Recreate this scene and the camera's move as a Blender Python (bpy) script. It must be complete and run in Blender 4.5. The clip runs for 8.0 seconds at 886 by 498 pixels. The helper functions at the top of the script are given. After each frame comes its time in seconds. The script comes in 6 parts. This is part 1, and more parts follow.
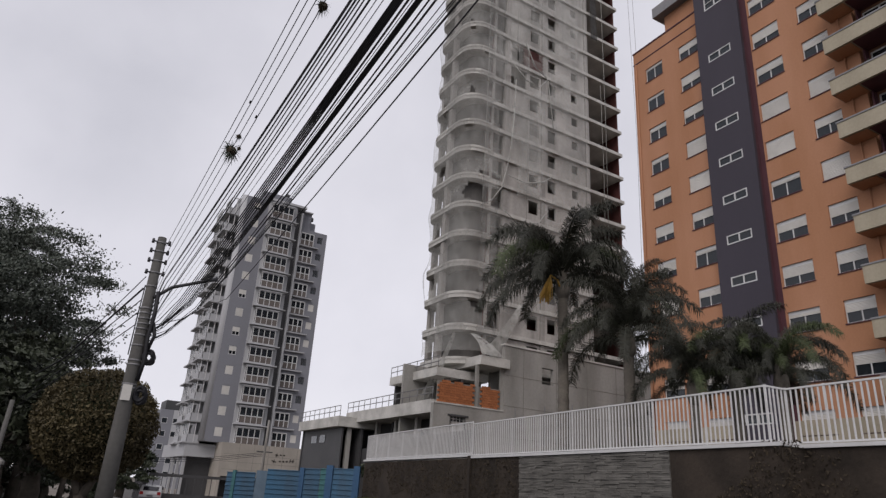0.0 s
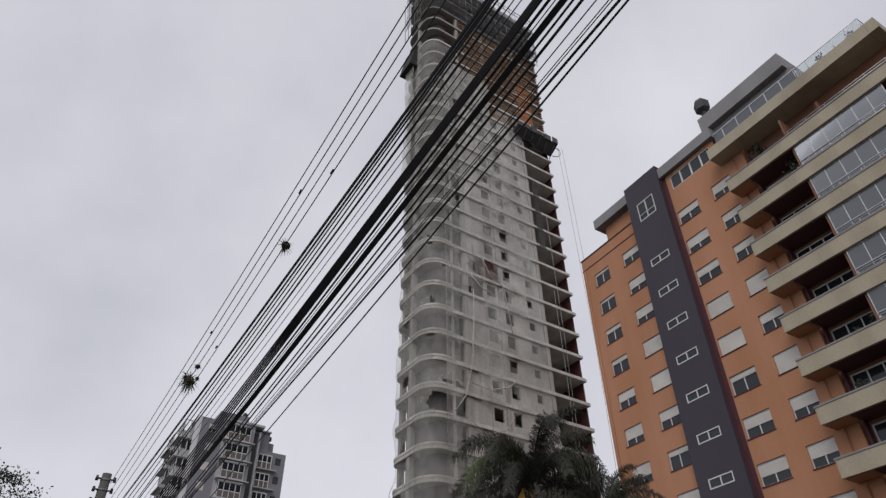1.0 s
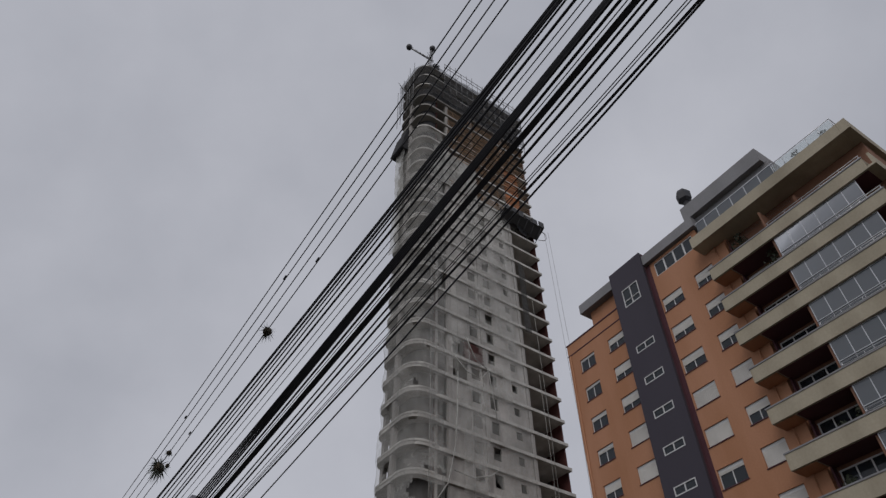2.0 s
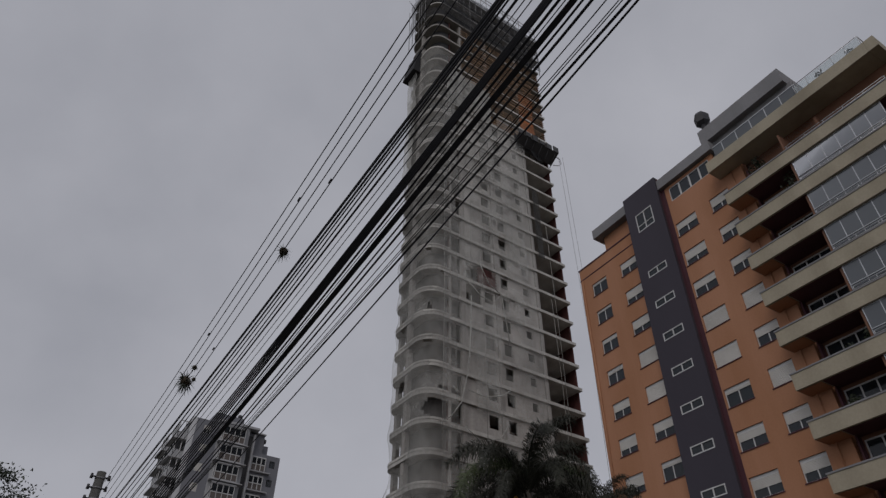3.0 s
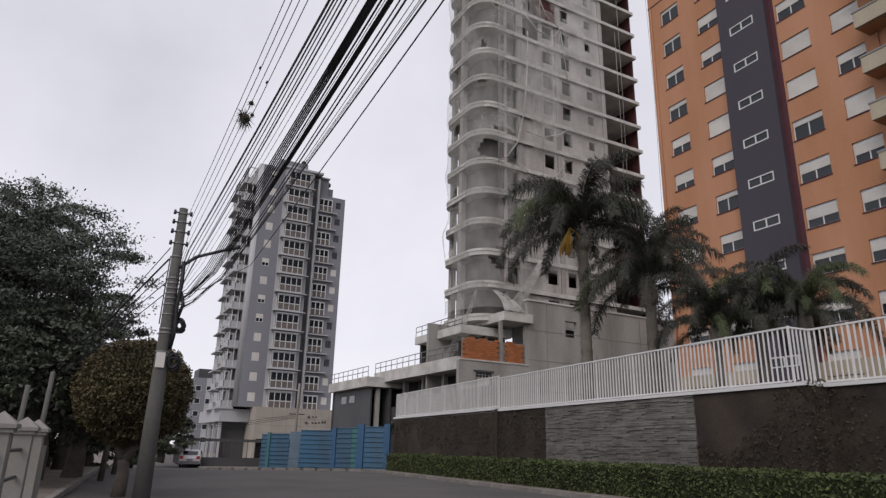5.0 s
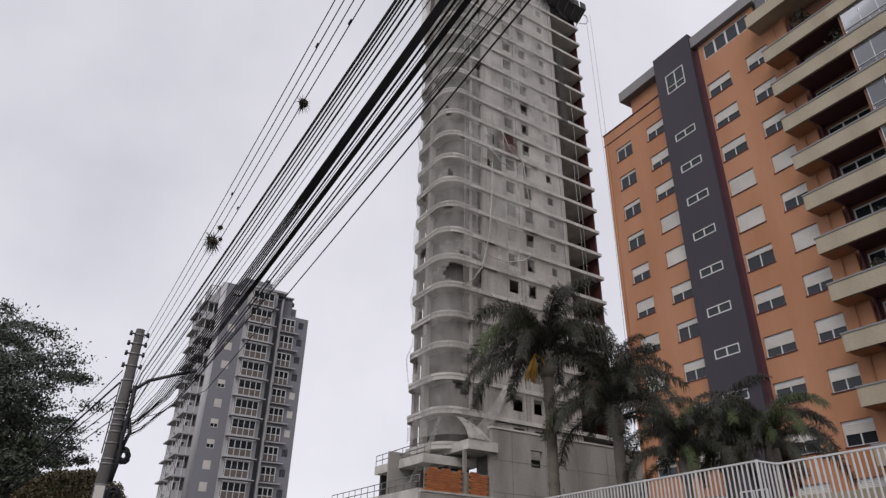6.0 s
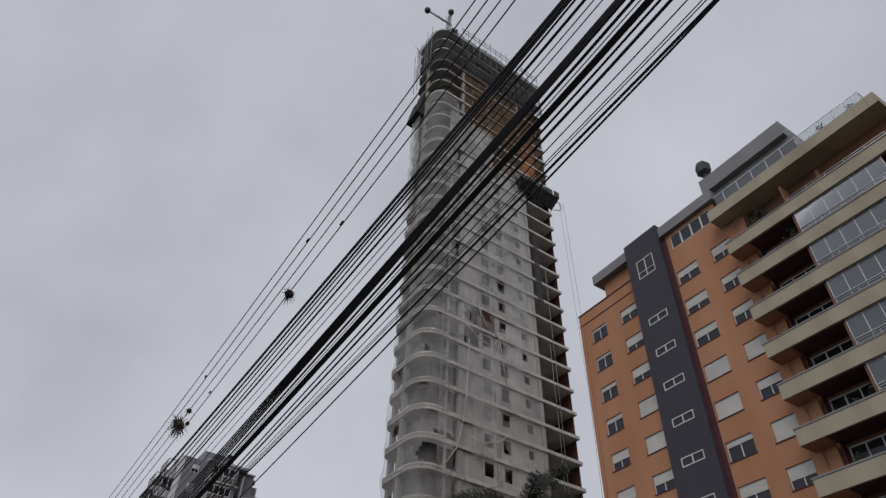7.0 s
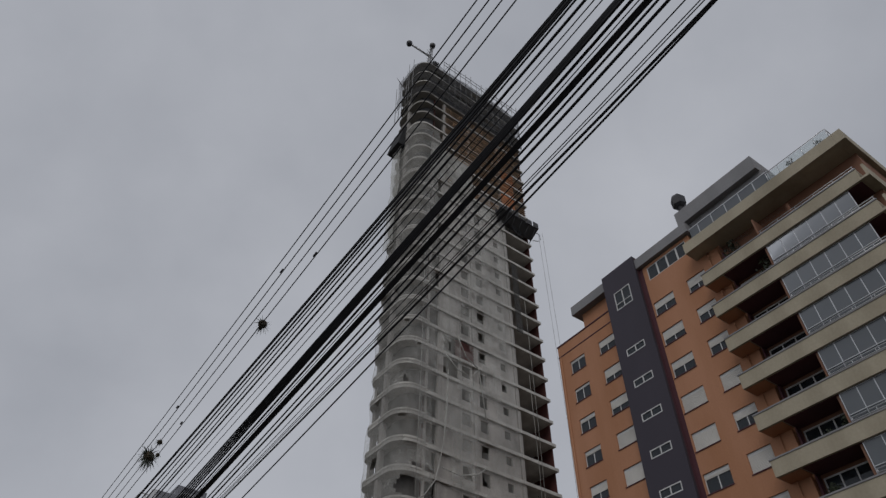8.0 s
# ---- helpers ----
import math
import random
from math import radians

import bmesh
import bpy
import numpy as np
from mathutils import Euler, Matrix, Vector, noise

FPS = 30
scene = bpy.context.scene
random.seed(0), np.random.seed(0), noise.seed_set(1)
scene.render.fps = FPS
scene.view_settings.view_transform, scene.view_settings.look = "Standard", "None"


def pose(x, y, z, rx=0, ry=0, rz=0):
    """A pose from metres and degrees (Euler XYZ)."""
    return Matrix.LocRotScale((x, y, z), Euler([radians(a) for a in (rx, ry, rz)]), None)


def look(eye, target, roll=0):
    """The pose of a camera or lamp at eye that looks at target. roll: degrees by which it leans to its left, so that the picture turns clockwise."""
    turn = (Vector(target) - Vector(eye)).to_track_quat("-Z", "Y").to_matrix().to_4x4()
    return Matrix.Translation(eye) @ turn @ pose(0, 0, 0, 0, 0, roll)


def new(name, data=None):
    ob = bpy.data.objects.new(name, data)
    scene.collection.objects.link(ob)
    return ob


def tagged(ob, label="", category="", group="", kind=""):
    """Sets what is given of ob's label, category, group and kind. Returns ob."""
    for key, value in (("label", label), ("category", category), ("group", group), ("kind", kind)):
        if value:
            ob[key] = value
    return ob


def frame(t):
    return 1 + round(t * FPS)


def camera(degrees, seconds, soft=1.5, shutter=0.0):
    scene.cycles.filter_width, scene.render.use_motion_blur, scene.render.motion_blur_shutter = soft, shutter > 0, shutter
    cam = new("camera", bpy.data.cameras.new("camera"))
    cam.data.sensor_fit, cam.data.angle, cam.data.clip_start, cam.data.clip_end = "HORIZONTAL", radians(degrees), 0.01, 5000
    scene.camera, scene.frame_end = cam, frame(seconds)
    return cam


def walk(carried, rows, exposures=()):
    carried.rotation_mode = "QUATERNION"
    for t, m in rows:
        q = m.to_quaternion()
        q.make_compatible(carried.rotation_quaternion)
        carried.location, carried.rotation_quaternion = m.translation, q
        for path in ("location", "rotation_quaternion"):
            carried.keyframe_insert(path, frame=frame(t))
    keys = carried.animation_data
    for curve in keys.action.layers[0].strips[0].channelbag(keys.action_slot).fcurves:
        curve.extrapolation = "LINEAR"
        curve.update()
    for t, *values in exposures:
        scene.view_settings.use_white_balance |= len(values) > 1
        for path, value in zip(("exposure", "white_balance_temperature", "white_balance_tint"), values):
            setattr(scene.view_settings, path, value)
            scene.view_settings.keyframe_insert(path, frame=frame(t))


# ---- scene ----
cam = camera(68.3, 8.0, soft=1.35)
EYE = Vector((0.0, 0.0, 1.6))
# seconds; turn to the left, tilt upwards, lean to the left, in degrees; sway of the eye in metres
PATH = [
    (0.0, -0.41, 20.66, 3.63, -0.016, 0.192, -0.037),
    (0.5, -4.75, 27.74, 1.08, 0.023, 0.145, 0.006),
    (1.0, -3.62, 38.78, -0.62, 0.007, -0.029, 0.043),
    (1.5, -5.77, 44.32, -0.94, 0.039, -0.066, 0.116),
    (1.7, -5.78, 45.77, -0.76, 0.024, -0.082, 0.114),
    (2.8, -4.29, 44.81, 0.63, 0.028, -0.195, 0.015),
    (3.0, -3.69, 39.31, 0.61, 0.058, -0.201, -0.046),
    (3.5, -0.18, 25.47, 0.83, 0.061, -0.067, -0.151),
    (4.0, 1.89, 18.30, 1.45, -0.021, 0.075, -0.144),
    (4.2, 1.44, 16.81, 1.53, -0.003, 0.123, -0.113),
    (5.3, 1.07, 17.47, 1.27, 0.027, 0.097, -0.131),
    (5.5, -0.14, 19.88, 1.38, 0.009, 0.108, -0.108),
    (6.0, -1.84, 27.79, 1.28, -0.016, 0.115, -0.023),
    (6.5, -2.70, 38.11, 0.89, -0.056, 0.081, 0.123),
    (7.0, -3.80, 42.90, 2.14, -0.088, -0.035, 0.158),
    (7.5, -4.91, 45.06, 1.35, -0.051, -0.089, 0.114),
    (8.0, -6.09, 45.56, 0.90, -0.012, -0.153, 0.080),
]


def pointed(turn, tilt, lean, *sway):
    a, b = radians(turn), radians(tilt)
    ahead = Vector((-math.sin(a) * math.cos(b), math.cos(a) * math.cos(b), math.sin(b)))
    eye = EYE + Vector(sway)
    return look(eye, eye + ahead, lean)


EXPOSURES = [(0.0, 0.0, 6700, 16), (1.0, -0.1, 6650, 14), (1.7, -0.45, 6500, 13), (2.8, -0.9, 6550, 14), (3.0, -0.92, 6550, 14), (3.2, -0.75, 6600, 15), (3.6, -0.42, 6700, 16), (4.2, -0.02, 6700, 16), (5.3, 0.14, 6700, 16), (5.9, 0.08, 6700, 16), (6.5, -0.12, 6650, 14), (7.0, -0.42, 6500, 13), (7.5, -0.62, 6500, 11), (8.0, -0.76, 6500, 11)]
walk(cam, [(t, pointed(*r)) for t, *r in PATH], EXPOSURES)

# ---- overcast daylight ----
world = bpy.data.worlds.new("overcast_sky")
scene.world = world
world.use_nodes = True
wn, wl = world.node_tree.nodes, world.node_tree.links
sky = wn.new("ShaderNodeTexSky")
sky.sky_type, sky.sun_disc = "NISHITA", False
sky.sun_elevation, sky.sun_rotation = radians(52), radians(200)
tc = wn.new("ShaderNodeTexCoord")
cl = wn.new("ShaderNodeTexNoise")
cl.inputs["Scale"].default_value, cl.inputs["Detail"].default_value = 1.9, 7
cr = wn.new("ShaderNodeValToRGB")
cr.color_ramp.elements[0].position, cr.color_ramp.elements[0].color = 0.25, (0.445, 0.475, 0.535, 1)
cr.color_ramp.elements[1].position, cr.color_ramp.elements[1].color = 0.95, (0.89, 0.92, 0.985, 1)
mixn = wn.new("ShaderNodeMix")
mixn.data_type = "RGBA"
mixn.inputs[0].default_value = 0.93
sc = wn.new("ShaderNodeVectorMath")
sc.operation = "SCALE"
sc.inputs["Scale"].default_value = 0.1
wl.new(tc.outputs["Generated"], cl.inputs["Vector"])
sep = wn.new("ShaderNodeSeparateXYZ")
wl.new(tc.outputs["Generated"], sep.inputs[0])
hz = wn.new("ShaderNodeMapRange")
hz.inputs["From Min"].default_value, hz.inputs["From Max"].default_value = 0.08, 0.5
hz.inputs["To Min"].default_value, hz.inputs["To Max"].default_value = 0.36, -0.03
wl.new(sep.outputs["Z"], hz.inputs["Value"])
sm = wn.new("ShaderNodeMath")
sm.operation = "ADD"
wl.new(cl.outputs["Fac"], sm.inputs[0])
hi_ = wn.new("ShaderNodeMapRange")
hi_.inputs["From Min"].default_value, hi_.inputs["From Max"].default_value = 0.5, 0.85
hi_.inputs["To Min"].default_value, hi_.inputs["To Max"].default_value = 0.0, 0.15
wl.new(sep.outputs["Z"], hi_.inputs["Value"])
both = wn.new("ShaderNodeMath")
both.operation = "ADD"
wl.new(hz.outputs[0], both.inputs[0])
wl.new(hi_.outputs[0], both.inputs[1])
wl.new(both.outputs[0], sm.inputs[1])
wl.new(sm.outputs[0], cr.inputs["Fac"])
wl.new(sky.outputs[0], sc.inputs[0])
wl.new(sc.outputs[0], mixn.inputs[6])
wl.new(cr.outputs[0], mixn.inputs[7])
bg = wn["Background"]
wl.new(mixn.outputs[2], bg.inputs["Color"])
bg.inputs["Strength"].default_value = 1.0
sun = new("sun", bpy.data.lights.new("sun", "SUN"))
sun.data.energy, sun.data.angle, sun.data.color = 1.4, radians(40), (1.0, 0.97, 0.92)
sun.matrix_world = look((-14, -40, 60), (10, 20, 0))

# ---- materials ----
def mat(name, col, rough=0.8, var=0.18, scale=1.2, fine=14.0, bump=0.15, metal=0.0, stain=None, streak=0.0, rand=0.0, spec=0.4):
    """A worn surface: colour with broad stains, fine grain, relief, and piece-to-piece change."""
    m = bpy.data.materials.new(name)
    m.use_nodes = True
    n, l = m.node_tree.nodes, m.node_tree.links
    p = n["Principled BSDF"]
    p.inputs["Roughness"].default_value, p.inputs["Metallic"].default_value = rough, metal
    p.inputs["Specular IOR Level"].default_value = spec
    co = n.new("ShaderNodeTexCoord")
    mp = n.new("ShaderNodeMapping")
    mp.inputs["Scale"].default_value = (1, 1, 0.25) if streak else (1, 1, 1)
    l.new(co.outputs["Object"], mp.inputs["Vector"])
    big, small = n.new("ShaderNodeTexNoise"), n.new("ShaderNodeTexNoise")
    big.inputs["Scale"].default_value, big.inputs["Detail"].default_value = scale, 6
    small.inputs["Scale"].default_value, small.inputs["Detail"].default_value = fine, 4
    l.new(mp.outputs[0], big.inputs["Vector"])
    l.new(co.outputs["Object"], small.inputs["Vector"])
    ramp = n.new("ShaderNodeValToRGB")
    dark = stain or tuple(c * (1 - var * 1.6) for c in col)
    ramp.color_ramp.elements[0].position, ramp.color_ramp.elements[0].color = 0.32, (*dark, 1)
    ramp.color_ramp.elements[1].position, ramp.color_ramp.elements[1].color = 0.62, (*col, 1)
    l.new(big.outputs["Fac"], ramp.inputs["Fac"])
    mr = n.new("ShaderNodeMapRange")
    mr.inputs["To Min"].default_value, mr.inputs["To Max"].default_value = 1 - var, 1 + var
    l.new(small.outputs["Fac"], mr.inputs["Value"])
    hsv = n.new("ShaderNodeHueSaturation")
    l.new(ramp.outputs[0], hsv.inputs["Color"])
    if rand:
        info, geo = n.new("ShaderNodeObjectInfo"), n.new("ShaderNodeNewGeometry")
        add = n.new("ShaderNodeMath")
        add.operation = "ADD"
        l.new(info.outputs["Random"], add.inputs[0])
        l.new(geo.outputs["Random Per Island"], add.inputs[1])
        r2 = n.new("ShaderNodeMapRange")
        r2.inputs["From Max"].default_value = 2.0
        r2.inputs["To Min"].default_value, r2.inputs["To Max"].default_value = 1 - rand, 1 + rand
        l.new(add.outputs[0], r2.inputs["Value"])
        mul = n.new("ShaderNodeMath")
        mul.operation = "MULTIPLY"
        l.new(mr.outputs[0], mul.inputs[0])
        l.new(r2.outputs[0], mul.inputs[1])
        l.new(mul.outputs[0], hsv.inputs["Value"])
    else:
        l.new(mr.outputs[0], hsv.inputs["Value"])
    l.new(hsv.outputs[0], p.inputs["Base Color"])
    if bump:
        b = n.new("ShaderNodeBump")
        b.inputs["Strength"].default_value, b.inputs["Distance"].default_value = bump, 0.03
        l.new(small.outputs["Fac"], b.inputs["Height"])
        l.new(b.outputs[0], p.inputs["Normal"])
    return m


def glass_mat(name, tint, rough=0.03, through_=0.55):
    m = bpy.data.materials.new(name)
    m.use_nodes = True
    n, l = m.node_tree.nodes, m.node_tree.links
    p = n["Principled BSDF"]
    p.inputs["Base Color"].default_value = (*tint, 1)
    p.inputs["Roughness"].default_value = rough
    p.inputs["Transmission Weight"].default_value = through_
    p.inputs["IOR"].default_value = 1.45
    no = n.new("ShaderNodeTexNoise")
    no.inputs["Scale"].default_value = 0.8
    b = n.new("ShaderNodeBump")
    b.inputs["Strength"].default_value, b.inputs["Distance"].default_value = 0.04, 0.05
    l.new(no.outputs["Fac"], b.inputs["Height"])
    l.new(b.outputs[0], p.inputs["Normal"])
    return m


def net_mat(name, col, cover, grain=0.22):
    """Woven safety net: partly open cloth, dirtier and denser in folds."""
    m = bpy.data.materials.new(name)
    m.use_nodes = True
    n, l = m.node_tree.nodes, m.node_tree.links
    p = n["Principled BSDF"]
    p.inputs["Roughness"].default_value = 0.9
    co = n.new("ShaderNodeTexCoord")
    mp = n.new("ShaderNodeMapping")
    mp.inputs["Scale"].default_value = (1, 1, 0.8)
    l.new(co.outputs["Object"], mp.inputs[0])
    big, fine = n.new("ShaderNodeTexNoise"), n.new("ShaderNodeTexNoise")
    big.inputs["Scale"].default_value, big.inputs["Detail"].default_value = 0.35, 6
    fine.inputs["Scale"].default_value, fine.inputs["Detail"].default_value = 2.2, 5
    l.new(mp.outputs[0], big.inputs["Vector"])
    l.new(mp.outputs[0], fine.inputs["Vector"])
    add = n.new("ShaderNodeMath")
    add.operation = "ADD"
    l.new(big.outputs["Fac"], add.inputs[0])
    l.new(fine.outputs["Fac"], add.inputs[1])
    mr = n.new("ShaderNodeMapRange")
    mr.inputs["From Min"].default_value, mr.inputs["From Max"].default_value = 0.65, 1.35
    mr.inputs["To Min"].default_value, mr.inputs["To Max"].default_value = cover - grain, cover + grain
    l.new(add.outputs[0], mr.inputs["Value"])
    l.new(mr.outputs[0], p.inputs["Alpha"])
    ramp = n.new("ShaderNodeValToRGB")
    ramp.color_ramp.elements[0].position, ramp.color_ramp.elements[0].color = 0.35, (*[c * 0.72 for c in col], 1)
    ramp.color_ramp.elements[1].position, ramp.color_ramp.elements[1].color = 0.65, (*col, 1)
    l.new(big.outputs["Fac"], ramp.inputs["Fac"])
    l.new(ramp.outputs[0], p.inputs["Base Color"])
    return m


ORANGE = mat("terracotta_render", (0.43, 0.215, 0.125), 0.85, 0.09, 0.4, 8, 0.12, stain=(0.36, 0.168, 0.086), streak=1)
# terracotta darkened to put the balcony recesses' shade into the colour
LOGGIA = mat("shaded_loggia_render", (0.22, 0.11, 0.07), 0.85, 0.1, 0.4, 8, 0.1)
PLUM = mat("dark_plum_render", (0.052, 0.046, 0.062), 0.8, 0.08, 0.3, 9, 0.1, streak=1)
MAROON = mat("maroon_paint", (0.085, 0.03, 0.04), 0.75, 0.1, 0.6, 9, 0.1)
BEIGE = mat("weathered_beige_concrete", (0.40, 0.355, 0.27), 0.85, 0.14, 0.5, 7, 0.15, stain=(0.29, 0.255, 0.19), streak=1)
ROOFGREY = mat("grey_roof_render", (0.24, 0.24, 0.25), 0.85, 0.12, 0.5, 7, 0.1, streak=1)
WHITE = mat("white_paint", (0.60, 0.60, 0.60), 0.55, 0.06, 1.5, 20, 0.04)
SHUTTER = mat("roller_shutter_plastic", (0.60, 0.585, 0.55), 0.6, 0.06, 1.5, 20, 0.05, rand=0.15)
DARKFRAME = mat("dark_metal_frame", (0.035, 0.035, 0.04), 0.5, 0.1, 2, 20, 0.05)
SILVER = mat("aluminium_frame", (0.55, 0.56, 0.58), 0.4, 0.06, 2, 30, 0.03, metal=0.6)
GLASS = glass_mat("window_glass", (0.045, 0.055, 0.065))
GLAZING = glass_mat("balcony_glazing", (0.20, 0.22, 0.24), 0.04, 0.5)
RAILGLASS = glass_mat("rail_glass", (0.75, 0.8, 0.8), 0.03, 0.9)
# dark colour puts the dimness of unlit rooms onto sheets behind the glass
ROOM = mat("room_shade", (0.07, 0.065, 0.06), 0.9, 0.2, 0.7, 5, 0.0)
CURTAIN = mat("pale_curtain", (0.55, 0.53, 0.50), 0.9, 0.15, 2.0, 12, 0.1)
CONCRETE = mat("raw_concrete", (0.33, 0.32, 0.30), 0.9, 0.16, 0.35, 5, 0.25, stain=(0.19, 0.185, 0.17), streak=1)
CONCRETE_LIGHT = mat("slab_edge_concrete", (0.52, 0.51, 0.48), 0.9, 0.16, 0.6, 6, 0.2, stain=(0.34, 0.33, 0.31))
# darker copy of the cement render; carries the shadow between corner slabs
RENDER_CORNER = mat("shaded_cement_render", (0.13, 0.125, 0.12), 0.9, 0.2, 0.5, 5, 0.15, stain=(0.07, 0.066, 0.062), streak=1)
RENDER_PALE = mat("pale_cement_render", (0.45, 0.43, 0.405), 0.9, 0.2, 0.5, 5, 0.15, stain=(0.20, 0.19, 0.178), streak=1)
CLAY = mat("hollow_clay_brick", (0.42, 0.15, 0.06), 0.9, 0.2, 1.2, 9, 0.3, rand=0.3)
# clay red lowered so the open bays' shade sits in the colour
CLAY_SHADED = mat("shaded_clay_infill", (0.085, 0.027, 0.024), 0.9, 0.25, 0.8, 6, 0.3)
MORTAR = mat("grey_mortar", (0.22, 0.21, 0.19), 0.95, 0.15, 2, 12, 0.3)
NET = net_mat("pale_safety_net", (0.66, 0.655, 0.62), 0.20, 0.14)
NET_CORNER = net_mat("slack_grey_net", (0.46, 0.455, 0.43), 0.34, 0.14)
NET_DENSE = net_mat("doubled_safety_net", (0.52, 0.52, 0.49), 0.55, 0.25)
NET_TOP = net_mat("worn_top_screen", (0.03, 0.03, 0.033), 0.5, 0.3)
NET_DARK = net_mat("dark_shade_net", (0.022, 0.022, 0.025), 0.94, 0.06)
NET_GREY = net_mat("dark_grey_net", (0.045, 0.045, 0.045), 0.6, 0.22)
TIMBER = mat("formwork_timber", (0.36, 0.23, 0.14), 0.85, 0.25, 1.5, 10, 0.2, rand=0.35)
STEEL = mat("grey_steel", (0.20, 0.20, 0.205), 0.55, 0.15, 1.5, 14, 0.08, metal=0.4)
BLACK = mat("black_cable_sheath", (0.012, 0.012, 0.016), 0.6, 0.2, 3, 30, 0.05)
POLE = mat("old_pole_concrete", (0.115, 0.11, 0.105), 0.9, 0.2, 0.8, 12, 0.25, stain=(0.07, 0.07, 0.066), streak=1)
GREYWALL = mat("blue_grey_paint", (0.215, 0.22, 0.245), 0.8, 0.08, 0.15, 4, 0.08, streak=1)
GREYLIGHT = mat("light_grey_paint", (0.42, 0.425, 0.44), 0.8, 0.07, 0.15, 4, 0.08, streak=1)
# charcoal of dark parts; also paints shade in openings and under decks
GREYDARK = mat("charcoal_and_shade", (0.06, 0.06, 0.063), 0.6, 0.15, 0.3, 4, 0.1)
GREYBAND = mat("window_panel_brown_grey", (0.13, 0.11, 0.10), 0.6, 0.15, 0.8, 6, 0.05)
STONE_WALL = mat("travertine_cladding", (0.36, 0.33, 0.29), 0.8, 0.1, 0.4, 5, 0.12)
SLATE = mat("stacked_slate", (0.155, 0.148, 0.135), 0.85, 0.22, 1.3, 11, 0.35, rand=0.4)
VINEWALL = mat("vine_stained_plaster", (0.045, 0.034, 0.026), 0.95, 0.35, 0.8, 9, 0.6)
VINE = mat("dried_creeper_leaves", (0.040, 0.030, 0.019), 0.9, 0.3, 1.5, 9, 0.0, rand=0.6)
HEDGE = mat("clipped_hedge_leaves", (0.058, 0.078, 0.024), 0.75, 0.3, 1.2, 9, 0.0, rand=0.55)
# core green darkened to paint the shade inside hedge and topiary
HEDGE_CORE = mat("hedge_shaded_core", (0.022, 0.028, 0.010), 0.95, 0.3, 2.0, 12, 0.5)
PALM = mat("palm_leaflets", (0.040, 0.042, 0.029), 0.6, 0.25, 1.0, 8, 0.0, rand=0.5)
PALM_PALE = mat("young_palm_leaflets", (0.060, 0.080, 0.030), 0.6, 0.25, 1.0, 8, 0.0, rand=0.4)
PALM_DRY = mat("yellowed_palm_spadix", (0.46, 0.27, 0.055), 0.8, 0.25, 1.0, 8, 0.1, rand=0.3)
PALM_TRUNK = mat("ringed_palm_bark", (0.165, 0.148, 0.125), 0.95, 0.25, 1.4, 14, 0.5, stain=(0.09, 0.08, 0.068))
BARK = mat("tree_bark", (0.105, 0.09, 0.075), 0.95, 0.3, 2.0, 14, 0.5)
LEAF_DARK = mat("dark_tree_foliage", (0.052, 0.064, 0.038), 0.6, 0.3, 0.5, 6, 0.0, rand=0.6)
LEAF_DEEP = mat("blue_green_foliage", (0.085, 0.100, 0.080), 0.6, 0.3, 0.5, 6, 0.0, rand=0.6)
LEAF_BALL = mat("russet_topiary_leaves", (0.070, 0.055, 0.024), 0.7, 0.3, 0.7, 7, 0.0, rand=0.6)
BLUE = mat("blue_sheet_steel", (0.042, 0.125, 0.215), 0.6, 0.2, 0.7, 9, 0.1, stain=(0.05, 0.09, 0.135), streak=1, rand=0.2)
BLUE_DARK = mat("dark_blue_post", (0.035, 0.10, 0.20), 0.6, 0.15, 0.9, 9, 0.1)
TEAL = mat("faded_teal_post", (0.05, 0.16, 0.17), 0.6, 0.15, 0.9, 9, 0.1)
GREYPANEL = mat("grey_patch_panel", (0.10, 0.15, 0.20), 0.7, 0.15, 0.9, 9, 0.1)
ASPHALT = mat("worn_asphalt", (0.085, 0.08, 0.078), 0.9, 0.2, 0.25, 22, 0.4, stain=(0.06, 0.057, 0.055))
PAVING = mat("dusty_pavement", (0.17, 0.15, 0.13), 0.95, 0.2, 0.6, 16, 0.4, stain=(0.12, 0.10, 0.08))
KERB = mat("kerb_stone", (0.23, 0.215, 0.20), 0.9, 0.2, 1.0, 12, 0.3, rand=0.25)
SOIL = mat("dry_garden_soil", (0.09, 0.075, 0.055), 0.95, 0.3, 0.5, 8, 0.5)
# weathered white, lowered to hold the tree shade on the gate pillars
OFFWHITE = mat("weathered_shaded_masonry", (0.24, 0.23, 0.215), 0.85, 0.14, 1.0, 10, 0.15, stain=(0.16, 0.15, 0.135), streak=1)
CARWHITE = mat("white_car_paint", (0.50, 0.50, 0.51), 0.25, 0.03, 1, 20, 0.0, spec=0.6)
CARGREY = mat("grey_car_paint", (0.12, 0.12, 0.13), 0.3, 0.05, 1, 20, 0.0, spec=0.6)
CARGLASS = mat("tinted_car_glass", (0.02, 0.02, 0.025), 0.08, 0.05, 1, 20, 0.0, spec=0.7)
TYRE = mat("tyre_rubber", (0.02, 0.02, 0.02), 0.85, 0.1, 3, 20, 0.1)
REDLAMP = mat("red_tail_lamp", (0.35, 0.02, 0.02), 0.3, 0.1, 3, 20, 0.0)
ROOFTILE = mat("dark_roof_tiles", (0.055, 0.045, 0.04), 0.9, 0.3, 1.0, 9, 0.4)
SIGNTEXT = mat("bronze_letters", (0.06, 0.05, 0.045), 0.6, 0.1, 2, 12, 0.05)


